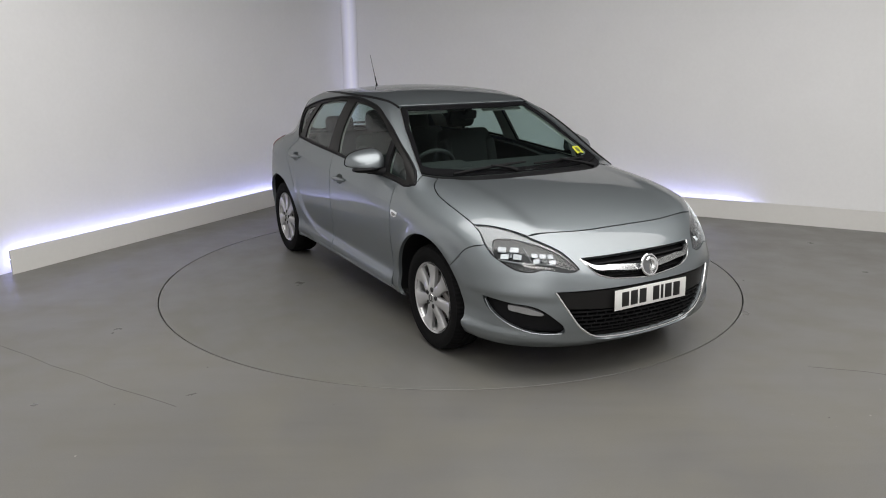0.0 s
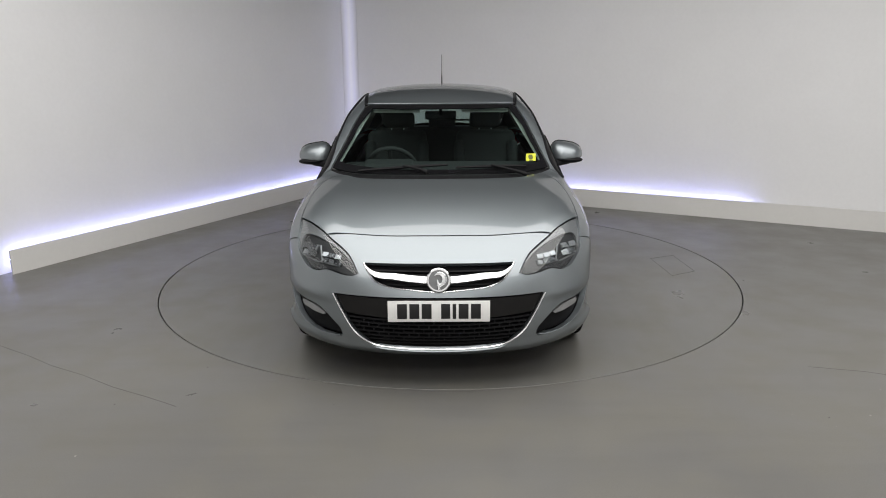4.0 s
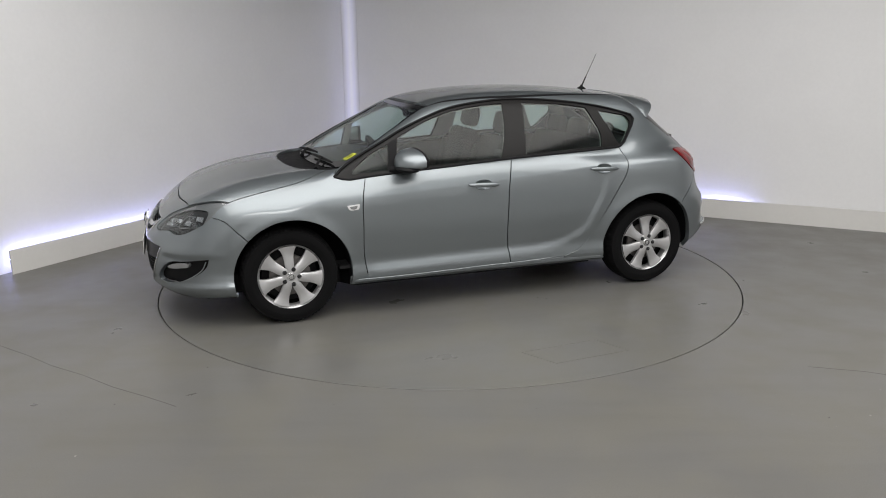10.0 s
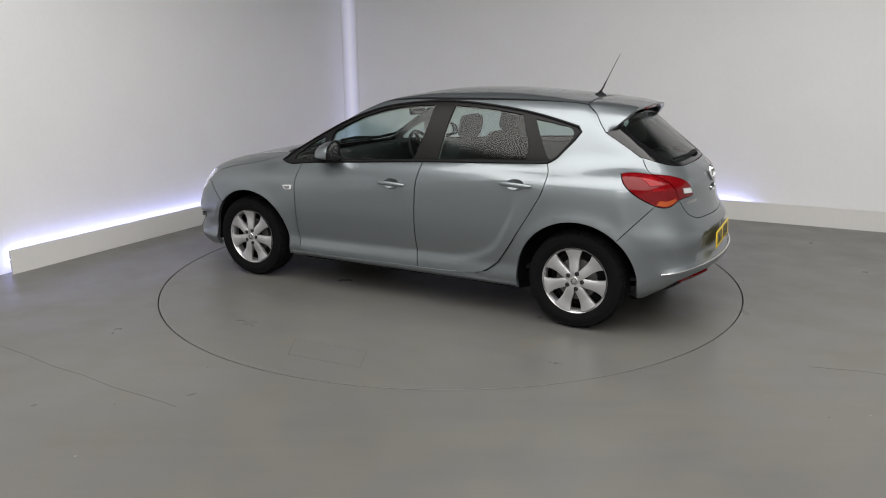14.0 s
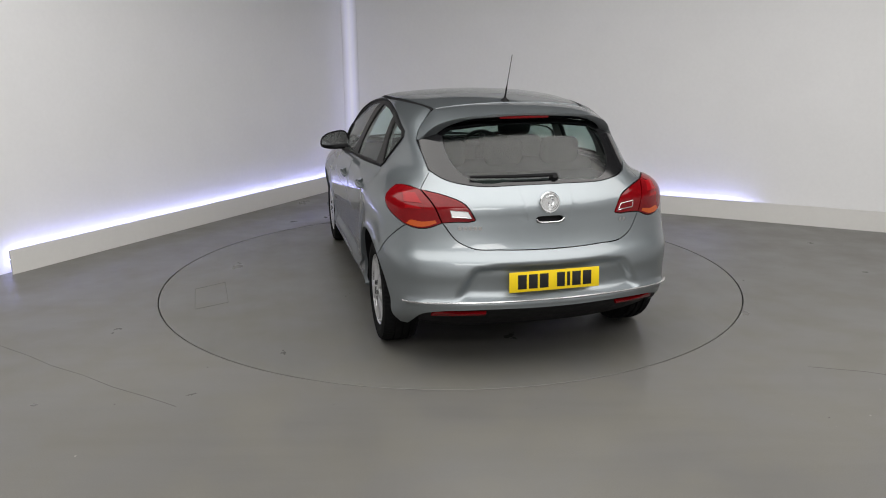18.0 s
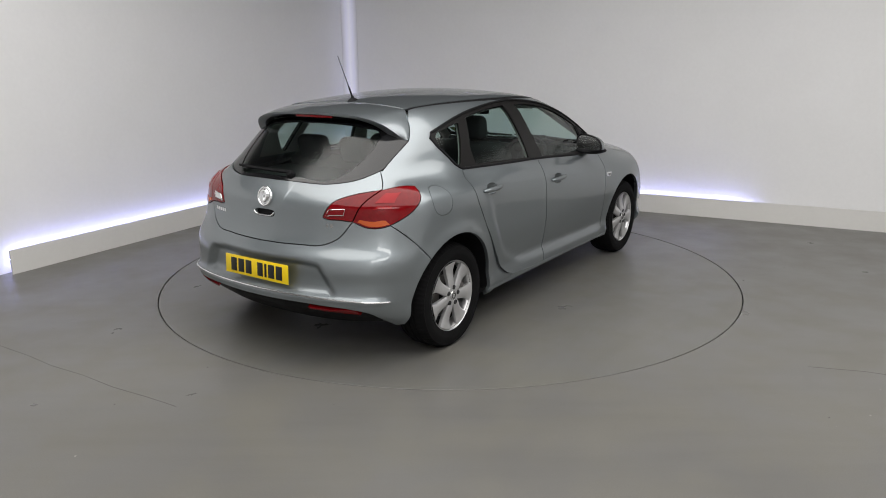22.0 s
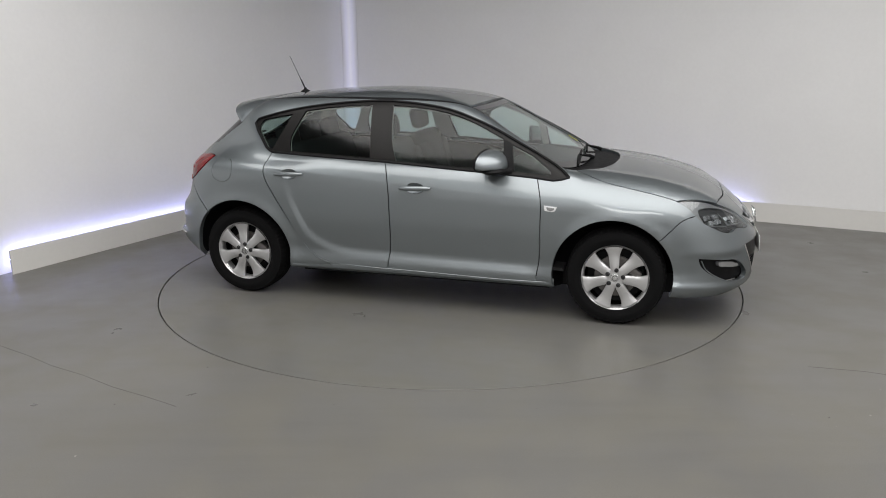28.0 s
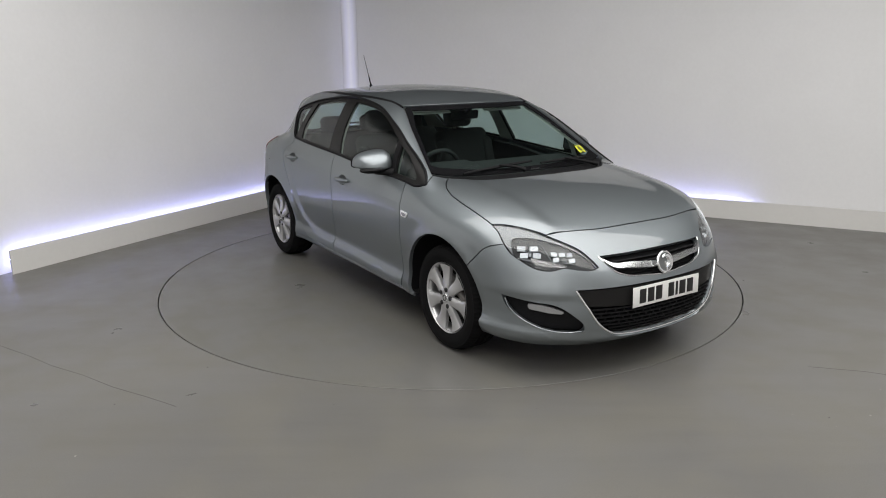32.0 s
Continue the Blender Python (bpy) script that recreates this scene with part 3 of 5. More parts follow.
FOLD = on_side([(x, float(crease(x))) for x in np.linspace(1.0, -1.75, 40)], .012)
FOLD = FOLD[~np.isnan(FOLD[:, 0])]
door_cut = {"front": (.002, .848, 0), "rear": (-.933, .910, 0)}
CUP = {k: on_side(ellipse(v[0], v[1] - .002, .058, .031, 24, 2.3), closed=True) for k, v in door_cut.items()}
d = line(on_side(DOOR_FRONT), on_side([(.830, .262), (-.207, .268)]), on_side(B_SEAM)[::-1], on_side([(-.226, 1.010), (.246, .978), (.818, .936)]))
front_doors = both("front_door", d, ROLL, PAINT, holes=[CUP["front"]], step=.026, gap=.0036, shape=blade, ridge=FOLD)
d = line(on_side(B_SEAM), on_side([(-.207, .268), (-.45, .275), (-.645, .283)]), on_side(DOOR_REAR)[::-1], on_side([(-1.108, 1.045), (-.723, 1.030), (-.226, 1.010)]))
rear_doors = both("rear_door", d, ROLL, PAINT, holes=[CUP["rear"]], step=.024, gap=.0036, shape=blade, ridge=FOLD)


def bowl(cx, cz, rx, rz, depth):
    return lambda p: -depth * np.clip(1 - ((p[:, 0] - cx) / rx) ** 2 - ((p[:, 2] - cz) / rz) ** 2, 0, 1) ** .6


def grip(cx, cz, tilt):
    """The pull bar of a door handle, which stands off the door."""
    bm = bmesh.new()
    y0 = float(on_side([(cx, cz), (cx, cz + .001)], 1)[0, 1])
    rows = []
    for i in range(15):
        s = i / 7 - 1
        w = .0165 * (1 - .35 * s * s) * (1 - abs(s) ** 8 * .5)
        off = .028 - .020 * abs(s) ** 3
        base = Vector((cx + s * .112, y0 + off - .004, cz + tilt * s))
        rows.append([bm.verts.new(base + Vector((0, .012 * math.cos(a), w * math.sin(a)))) for a in np.linspace(0, 2 * math.pi, 12, endpoint=False)])
    for a, b in zip(rows, rows[1:]):
        for k in range(12):
            bm.faces.new((a[k], a[(k + 1) % 12], b[(k + 1) % 12], b[k]))
    bm.faces.new(rows[0][::-1]), bm.faces.new(rows[-1])
    bmesh.ops.recalc_face_normals(bm, faces=bm.faces)
    return smooth(bm, 60)


def flipped(bm):
    bmesh.ops.scale(bm, vec=(1, -1, 1), verts=bm.verts)
    bmesh.ops.recalc_face_normals(bm, faces=bm.faces)
    return bm


for doors, key in ((front_doors, "front"), (rear_doors, "rear")):
    cx, cz, _ = door_cut[key]
    for k, door in enumerate(doors):
        part("handle_cup", panel_mesh("handle_cup", CUP[key], ROLL, step=.012, gap=-.002, depth=0, mirror=bool(k), shape=bowl(cx, cz - .002, .062, .035, .03)), PAINT, door)
        g = grip(cx, cz, .004)
        part("handle", flipped(g) if k else g, PAINT, door, "body-coloured pull handle")

# ---- side windows ----
dlo = line(on_side(BELT), on_side(DLO_REAR), on_side(DLO_TOP))
PANES = {"quarter_light": [(.905, .957), (.905, .957), (.665, .977), (.665, .977), (.640, 1.140), (.640, 1.140), (.78, 1.072), (.895, .985), (.895, .985)],
         "front_window": [(.600, .984), (.600, .984), (.2, 1.000), (-.150, 1.022), (-.150, 1.022), (-.190, 1.141), (-.226, 1.380), (-.226, 1.380), (-.046, 1.369), (.193, 1.331), (.350, 1.281), (.506, 1.209), (.572, 1.175), (.572, 1.175), (.585, 1.08)],
         "rear_window": [(-.341, 1.034), (-.341, 1.034), (-.66, 1.050), (-.963, 1.060), (-.963, 1.060), (-.969, 1.145), (-.925, 1.250), (-.885, 1.335), (-.885, 1.335), (-.673, 1.364), (-.382, 1.381), (-.382, 1.381), (-.360, 1.22)],
         "rear_quarter_light": [(-1.103, 1.085), (-1.103, 1.085), (-1.04, 1.20), (-.985, 1.310), (-.985, 1.310), (-1.132, 1.283), (-1.235, 1.250), (-1.247, 1.225), (-1.202, 1.145), (-1.135, 1.075), (-1.12, 1.07)]}
pane3 = {k: on_side(v, .025, closed=True) for k, v in PANES.items()}
both("window_frame", dlo, ROLL, TRIMDULL, label="gloss black window surround", holes=list(pane3.values()), lift=-.003, gap=.001, depth=.014)
for k, v in pane3.items():
    both(k, v, ROLL, WINDOW, gap=-.004, lift=-.009, depth=0, step=.06, fair="side")
# rubber edge round the window surround
for s in (1, -1):
    pts = dlo[~np.isnan(dlo[:, 0])] * (1, s, 1)
    part("window_seal", tube((pts + slope(pts) * .001)[::2], .0085, 6, closed=True), BLACK, car)

# ---- front wing, bonnet, screen ----
wing = line(on_side([(.818, .938), (.944, .927), (1.020, .945)]), on_top([(1.0, .745), (.985, .715)]), on_top(HOOD_SIDE)[::-1],
            on_side(LAMP_OUTER)[::-1], on_side(WING_SEAM), on_side(arc(*ARCH_F, 43, 194)), on_side([(.90, .228), (.835, .232)]), on_side(DOOR_FRONT)[::-1])
wings = both("front_wing", wing, ROLL, PAINT, ridge=FOLD)
hood = line(on_top(HOOD_FRONT), on_top(LAMP_TOP)[1:], on_top(HOOD_SIDE)[1:], on_top(HOOD_REAR)[1:])


def hood_crease(p):
    """Two soft folds that run from the screen to the lamps."""
    e = .60 - .03 * (p[:, 0] - 1.0)
    u = (np.abs(p[:, 1]) - e) / .05
    return .008 * np.exp(-u * u)


bonnet = part("bonnet", panel_mesh("bonnet", whole(hood), ROLL, step=.028, shape=hood_crease), PAINT, car)
cowl = line(on_top(HOOD_REAR)[::-1], on_top([(1.05, .645), (.99, .712), (.955, .712)])[1:], on_top(SCREEN_BASE)[1:])
part("cowl", panel_mesh("cowl", whole(cowl), ROLL, lift=-.018, gap=-.004, depth=0), BLACK, car, "black plastic cowl below the windscreen")
screen3 = line(on_top(SCREEN_BASE)[::-1], on_front(SCREEN_SIDE), on_top([(.305, .541), (.312, .3), (.315, 0)])[1:])
clear3 = line(on_top([(1.03, 0), (1.02, .2), (.99, .40), (.94, .575), (.925, .625), (.895, .660)]), on_front([(.668, 1.04), (.600, 1.17), (.56, 1.255), (.505, 1.325)]), on_top([(.36, .49), (.375, .3), (.378, 0)]))
part("windscreen_border", panel_mesh("windscreen_border", whole(screen3), ROLL, holes=[whole(clear3)], lift=-.005, depth=.008), TRIM, car, "black printed windscreen border")
part("windscreen", panel_mesh("windscreen", whole(clear3), ROLL, lift=-.008, gap=-.006, depth=0, step=.06, fair="end"), WINDOW, car)

# ---- roof and sides ----
roof = line(on_top([(.312, 0), (.310, .3), (.305, .541)]), on_top(ROOF_EDGE)[1:], on_top(ROOF_REAR)[1:])
part("roof", panel_mesh("roof", whole(roof), ROLL, gap=.011, step=.05), PAINT, car)
for run, r in (([(.303, -.53), (.312, -.3), (.315, 0), (.312, .3), (.303, .53)], .0022), ([(-1.272, -.46), (-1.262, -.2), (-1.258, 0), (-1.262, .2), (-1.272, .46)], .002)):
    e = on_top(run, .05)
    part("roof_edge", tube(e + slope(e) * .001, r, 6), PAINT, car, "rolled edge of the roof skin")
strip = line(on_top([(x, y + .011) for x, y in ROOF_EDGE]), on_top([(x, y - .011) for x, y in ROOF_EDGE])[::-1])
both("roof_strip", strip, ROLL, BLACK, gap=.0, lift=-.002, depth=.01, label="black rubber strip along the roof joint")
flap_rim = on_side(ellipse(-1.470, .918, .083, .079, 28, 2.3), closed=True)
side = line(on_side(DLO_TOP)[::-1], on_side(DLO_REAR)[::-1], on_side(DOOR_REAR), on_side([(-.645, .262), (-.965, .240)]), on_side(arc(*ARCH_R, -11, 132)), on_side(TAIL_SEAM), on_side(TAIL_OUTER),
            on_rear(TAIL_TOP), on_rear(HATCH_SIDE), on_side(WINDOW_SIDE), on_side([(-1.432, 1.236), (-1.39, 1.29), (-1.352, 1.342)]), on_top([(x, y + .011) for x, y in ROOF_EDGE])[::-1], on_front(SCREEN_SIDE)[::-1], on_top([(.985, .715), (1.0, .745)]))
for k in (False, True):
    part("side_panel", panel_mesh("side_panel", side, ROLL, mirror=k, ridge=FOLD, holes=[flap_rim] if k else []), PAINT, car)
part("fuel_flap", panel_mesh("fuel_flap", flap_rim, ROLL, mirror=True, gap=.0), PAINT, car, "round fuel filler flap")
sill = line(on_side([(.93, .285), (0, .29), (-.645, .30), (-.80, .30), (-.965, .25)]), on_side([(-.96, .208), (0, .208), (.93, .208)]))
both("sill", sill, ROLL, PAINT, lift=-.010, step=.018, shape=lambda p: .022 * np.exp(-((p[:, 2] - .243) / .014) ** 2))
for k in (1, -1):
    e = line(on_side([(.905, .266), (.830, .264), (0, .271), (-.45, .278), (-.60, .284)], .05), on_side([(-.655, .284), (-.728, .305), (-.804, .357), (-.845, .410)], .03)) * (1, k, 1)
    part("sill_step", tube(e + slope(e) * np.interp(-e[:, 0], (.45, .70), (.0155, .007))[:, None], np.interp(-e[:, 0], (.6, .845), (.0032, .0018)).tolist(), 6), PAINT, car, "bright edge along the sill")

# ---- nose ----
GRILLE = [(0, .673), (.2, .673), (.390, .674)], [(.390, .674), (.374, .648), (.326, .597), (.278, .578), (.126, .558), (0, .548)]
INTAKE = [(0, .520), (.37, .519), (.553, .516)], [(.553, .516), (.500, .421), (.436, .325), (.346, .262), (.193, .238), (0, .231)]
FOG = [(.822, .468), (.822, .468), (.747, .450), (.64, .430), (.56, .37), (.515, .318), (.512, .295), (.60, .291), (.728, .322), (.785, .37), (.812, .42)]
grille3 = whole(line(*[on_front(g, .02) for g in GRILLE]))
intake3 = whole(line(*[on_front(g, .02) for g in INTAKE]))
fog3 = on_front(FOG, .02, closed=True)
lamp3 = line(on_top(LAMP_TOP)[::-1], on_front(LAMP_INNER)[1:], on_front(LAMP_BELOW)[1:], on_side(LAMP_OUTER)[1:])
fb = line(on_top(HOOD_FRONT), on_front(LAMP_INNER)[1:], on_front(LAMP_BELOW)[1:], on_side(WING_SEAM)[1:], on_side(arc(*ARCH_F, 43, -17)), on_front([(.80, .205), (.7, .195), (.5, .190), (.3, .188), (0, .188)]))


def nose_form(p):
    """The lower lip, and the fold that runs from the intake out to the wheel."""
    a = np.abs(p[:, 1])
    z = p[:, 2]
    zl = .250 + .10 * np.clip(a - .5, 0, 1)
    lip = .016 * np.where(z > zl, np.exp(-((z - zl) / .017) ** 2), np.exp(-((z - zl) / .07) ** 2))
    zc = .487 + .02 * np.clip(a - .6, 0, 1)
    fold = .010 * np.where(z > zc, np.exp(-((z - zc) / .07) ** 2), np.exp(-((z - zc) / .014) ** 2)) * ease((a - .50) / .15) * ease((p[:, 0] - 1.68) / .2)
    return lip + fold


front_bumper = part("front_bumper", panel_mesh("front_bumper", whole(fb), NOSE, holes=[grille3, intake3, fog3, fog3 * (1, -1, 1)], step=.016, depth=.03, shape=nose_form), PAINT, car)
part("chin", panel_mesh("chin", whole(line(on_front([(0, .205), (.5, .208), (.76, .222)]), on_front([(.74, .176), (.5, .174), (0, .174)]))), NOSE, lift=-.012, depth=0), BLACK, car, "black plastic chin spoiler")


def band(points, half, place):
    """A closed outline along a line of (a, z) points, with its half height at each."""
    up = [(a, z + h) for (a, z), h in zip(points, half)]
    dn = [(a, z - h) for (a, z), h in zip(points, half)]
    return line(place(up, .02), place(dn, .02)[::-1])


upper_grille = part("upper_grille", panel_mesh("upper_grille", grille3, NOSE, lift=-.05, gap=-.02, depth=0), BLACK, car, "black grille opening")
for z in (.650, .632, .585, .570):
    half = {.650: .355, .632: .34, .585: .27, .570: .19}[z]
    part("slat", panel_mesh("slat", band([(-half, z + .003), (0, z), (half, z + .003)], (.003,) * 3, on_front), NOSE, gap=0, lift=-.022, depth=.02), BLACK, upper_grille)
bar_line = [(-.378, .657), (-.345, .633), (-.223, .617), (-.073, .603), (0, .600), (.073, .603), (.223, .617), (.345, .633), (.378, .657)]
part("chrome_bar", panel_mesh("chrome_bar", band(bar_line, (.004, .009, .0130, .0145, .0145, .0145, .0130, .009, .004), on_front), NOSE, gap=0, lift=.006, depth=.03, step=.012,
     shape=lambda p: .004 * np.cos((p[:, 2] - .60) * 20)), SATIN, upper_grille, "chrome bar across the grille")
edge = on_front(GRILLE[1], .015)
edge = np.concatenate([edge, (edge * (1, -1, 1))[::-1][1:]])
part("grille_trim", tube(edge + slope(edge) * .000, .0045, 6), CHROME, upper_grille, "thin chrome lower edge")

lower_grille = part("lower_grille", panel_mesh("lower_grille", intake3, NOSE, lift=-.045, gap=-.02, depth=0), BLACK, car, "black lower air intake")
top = line(on_front([(-.548, .514), (0, .516), (.548, .514)]), on_front([(.498, .424), (.3, .412), (0, .408), (-.3, .412), (-.498, .424)]))
part("plate_mount", panel_mesh("plate_mount", top, NOSE, lift=-.010, gap=.002, depth=.03), TRIMDULL, lower_grille, "smooth black plate mount")
for i in range(7):
    z = .262 + i * .0235
    half = float(np.interp(z, (.231, .262, .325, .421, .516), (.05, .335, .43, .493, .545)))
    part("slat", panel_mesh("slat", band([(-half, z), (0, z - .004), (half, z)], (.0045,) * 3, on_front), NOSE, gap=0, lift=-.014, depth=.028), BLACK, lower_grille)
for i in range(6):
    for k in range(-8, 9):
        z, y = .262 + i * .0235, (k + (i % 2) / 2) * .052
        if abs(y) < float(np.interp(z, (.231, .262, .325, .421), (.0, .30, .40, .46))):
            x = float(nose(z)) - .20 * y * y - .45 * abs(y) ** 3.5 - .024
            part("web", box(.018, .007, .024, pose(x, y, z + .012)), BLACK, lower_grille)
edge = on_front(INTAKE[1], .02)
edge = np.concatenate([edge, (edge * (1, -1, 1))[::-1][1:]])
part("intake_trim", tube(edge + slope(edge) * .002, .0055, 6), SATIN, lower_grille, "thin silver edge round the intake")


def plate_mesh(w=.520, h=.111, t=.004):
    return box(t, w, h, bevel=.0015)


def number_plate(name, mat, label, m, parent):
    ob = part(name, plate_mesh(), mat, parent, label)
    ob.matrix_basis = m
    y = .213
    for i in range(7):
        w = (.050, .050, .018, .046, .050, .050, .050)[i]
        b = part("bar", box(.0012, w, .079, bevel=.0004), INK, ob)
        b.matrix_basis = pose(.0024, y - w / 2, 0)
        y -= w + .0125 + (.036 if i == 3 else 0)
    return ob


number_plate("front_plate", PLATE_W, "white front number plate with dark bars", pose(2.2555, 0, .4555, 0, -2, 0), car)

# fog lamps
for k in (False, True):
    s = -1 if k else 1
    recess = part("fog_recess", panel_mesh("fog_recess", fog3, NOSE, lift=-.035, gap=-.015, depth=0, mirror=k), BLACK, car, "black fog lamp recess")
    shelf = [(.751, .438), (.718, .438), (.640, .416), (.605, .394), (.605, .390), (.640, .386), (.718, .400), (.748, .408)]
    o = on_front(shelf, .02, closed=True)
    part("fog_lens", panel_mesh("fog_lens", o, NOSE, lift=-.006, depth=.03, step=.015, mirror=k), FOGLENS, recess, "clear daytime lamp lens")
    e = on_front([(.815, .455), (.80, .40), (.765, .35), (.70, .308), (.60, .286), (.52, .290)], .02) * (1, s, 1)
    part("fog_trim", tube(e + slope(e) * .002, .0035, 6), PAINT, recess, "thin painted edge")

# headlamps
brow3 = line(on_top(LAMP_TOP)[::-1], on_front(LAMP_INNER)[1:], on_front([(.418, .627), (.440, .648), (.476, .690), (.535, .727), (.610, .757), (.70, .772), (.748, .762), (.760, .742), (.768, .705), (.772, .684)], .02)[1:],
             on_front([(.777, .691), (.787, .735)]), on_side(LAMP_OUTER)[1:])


def cluster(y0, y1, z0, z1, across, down, seed, lean):
    """Small chrome facets set at slightly different tilts round a bulb."""
    rnd = random.Random(seed)
    bm = bmesh.new()
    for i in range(across):
        for j in range(down):
            u, v = (i + .5) / across, (j + .5) / down
            y = y0 + (y1 - y0) * u
            z = z0 + (z1 - z0) * v + lean * (u - .5)
            p = on_front([(y, z), (y, z + .001)], 1)[:1]
            m = Matrix.Translation(Vector(p[0] - slope(p)[0] * .014)) @ Vector(slope(p)[0]).to_track_quat("Z", "Y").to_matrix().to_4x4()
            m = m @ pose(0, 0, 0, rnd.uniform(-15, 15), rnd.uniform(-15, 15), rnd.uniform(-4, 4))
            w, h = abs(y1 - y0) / across * .56, (z1 - z0) / down * .56
            vs = [bm.verts.new(m @ Vector((a * w * f, c * h * f, d))) for d, f in ((-.010, 1.0), (.004, .8)) for a, c in ((-1, -1), (1, -1), (1, 1), (-1, 1))]
            bm.faces.new(vs[4:])
            for k in range(4):
                bm.faces.new((vs[k], vs[(k + 1) % 4], vs[4 + (k + 1) % 4], vs[4 + k]))
    bmesh.ops.recalc_face_normals(bm, faces=bm.faces)
    return bm


def round_bowl(y, z, r, s):
    p = on_front([(y, z), (y, z + .001)], 1)[:1]
    n = slope(p)[0]
    m = Matrix.Translation(Vector((p[0] - n * .022) * (1, s, 1))) @ Vector(n * (1, s, 1)).to_track_quat("Z", "Y").to_matrix().to_4x4()
    b = lathe([(0, -.012), (r * .5, -.008), (r * .85, .004), (r, .013), (r * 1.06, .013), (r * 1.06, .0)], 20, m)
    return b


for k in (False, True):
    s = -1 if k else 1
    lamp = part("headlamp", panel_mesh("headlamp", lamp3, NOSE, lift=-.045, gap=-.008, depth=0, mirror=k), LAMPDARK, car, "clear headlamp with dark bezel and chrome reflectors")
    part("bezel", panel_mesh("bezel", lamp3, NOSE, lift=-.024, gap=.004, depth=.03, step=.02, mirror=k), LAMPDARK, lamp, "dark grey inner bezel")
    for i, (y0, y1, z0, z1, n, lean) in enumerate(((.660, .758, .672, .738, 3, -.004), (.518, .628, .656, .710, 4, .006))):
        c = cluster(y0, y1, z0, z1, n - 1, 2, 7 + i, lean)
        part("reflector", flipped(c) if k else c, REFLECT, lamp, "faceted chrome reflector")
    for y, z, r in ((.705, .703, .020), (.590, .684, .017)):
        part("bulb", round_bowl(y, z, r, s), REFLECT, lamp, "round chrome bulb cup")
    for y0, z0, y1, z1 in ((.762, .672, .650, .655), (.640, .662, .525, .655), (.645, .735, .632, .668)):
        e = on_front([(y0, z0), (y1, z1)], .015)
        part("bezel_rib", tube((e - slope(e) * .018) * (1, s, 1), .005, 6), LAMPGREY, lamp)
    part("brow", panel_mesh("brow", brow3, NOSE, lift=-.012, gap=.003, depth=.014, step=.012, mirror=k), LAMPGREY, lamp, "silver-grey upper strip")
    part("lens", panel_mesh("lens", lamp3, NOSE, lift=-.001, gap=.003, depth=0, step=.02, mirror=k), CLEAR, lamp, "clear lens cover")

# ---- tail ----
TAIL_LOW = [(.418, .848), (.502, .844), (.583, .838), (.667, .806), (.72, .808), (.762, .822)]
HATCH_LOW = [(0, .693), (.285, .699), (.440, .710), (.504, .741), (.578, .838)]
rb = line(on_rear(HATCH_LOW), on_rear([(.578, .838), (.667, .806), (.72, .808), (.762, .822)])[1:], on_side(TAIL_SEAM)[::-1], on_side(arc(*ARCH_R, 132, 192)), on_rear([(.75, .235), (.70, .345), (.62, .370), (.5, .381), (0, .389)]))


def ramp(v, a, b):
    t = np.clip((v - a) / (b - a), 0, 1)
    return t * t * (3 - 2 * t)


def bumper_form(p):
    """The plate's recess, with its arched top edge, and the sharp lower lip."""
    a, z = np.abs(p[:, 1]), p[:, 2]
    edge = .40 + .10 * np.clip((.62 - z) / .17, 0, 1)
    recess = ramp(a, edge + .045, edge) * ramp(z, .628 - .10 * np.clip(a - .3, 0, 1), .602 - .10 * np.clip(a - .3, 0, 1)) * ramp(z, .415, .478)
    zl = .418 - .012 * (a / .8) ** 2
    lip = .016 * np.where(z > zl, np.exp(-((z - zl) / .018) ** 2), np.exp(-((z - zl) / .007) ** 2)) * ramp(a, .80, .74)
    return lip - .040 * recess


rear_bumper = part("rear_bumper", panel_mesh("rear_bumper", whole(rb), TAIL, step=.015, depth=.03, shape=bumper_form), PAINT, car)
e = on_rear([(.785, .411), (.70, .415), (.5, .424), (.25, .431), (0, .433)], .03)
e = np.concatenate([e, (e * (1, -1, 1))[::-1][1:]])
part("lip_trim", tube(e + slope(e) * .016, .0055, 6), SATIN, rear_bumper, "bright chrome strip along the bumper lip")
number_plate("rear_plate", PLATE_Y, "yellow rear number plate with dark bars", pose(-2.094, 0, .532, 0, -3, 180), rear_bumper)
valance = line(on_rear([(0, .394), (.5, .386), (.62, .375), (.72, .35)]), on_rear([(.70, .25), (.5, .235), (0, .235)]))
part("valance", panel_mesh("valance", whole(valance), TAIL, lift=-.018, gap=-.004, depth=0), BLACK, car, "black lower rear valance")
for s in (1, -1):
    o = on_rear([(.66, .349), (.52, .362), (.38, .368), (.38, .368), (.38, .350), (.38, .350), (.52, .343), (.66, .334), (.66, .334)], .03, closed=True)
    part("rear_reflector", panel_mesh("rear_reflector", o, TAIL, lift=.001, depth=.02, mirror=s < 0), RED, rear_bumper, "red reflector")

tg = line(on_rear(HATCH_LOW), on_rear([(.578, .838), (.615, .928), (.662, .999)])[1:], on_rear([(.662, .999), (.615, 1.055), (.590, 1.088)])[1:], on_rear([(.590, 1.088), (.545, 1.058), (.50, 1.042), (.414, 1.026), (.15, 1.021), (0, 1.021)])[1:])
inner3 = line(on_rear([(.578, .838), (.615, .928), (.662, .999)]), on_rear([(.662, .999), (.538, .974), (.454, .935), (.418, .880), (.407, .855)])[1:], on_rear([(.407, .852), (.418, .848), (.502, .844), (.578, .838)])[1:])


def hatch_form(p):
    """The raised middle panel round the badge, and the fold below the window."""
    a, z = np.abs(p[:, 1]), p[:, 2]
    e = .152 - .16 * (1.02 - z)
    return .0025 * ramp(a, e + .004, e - .004)


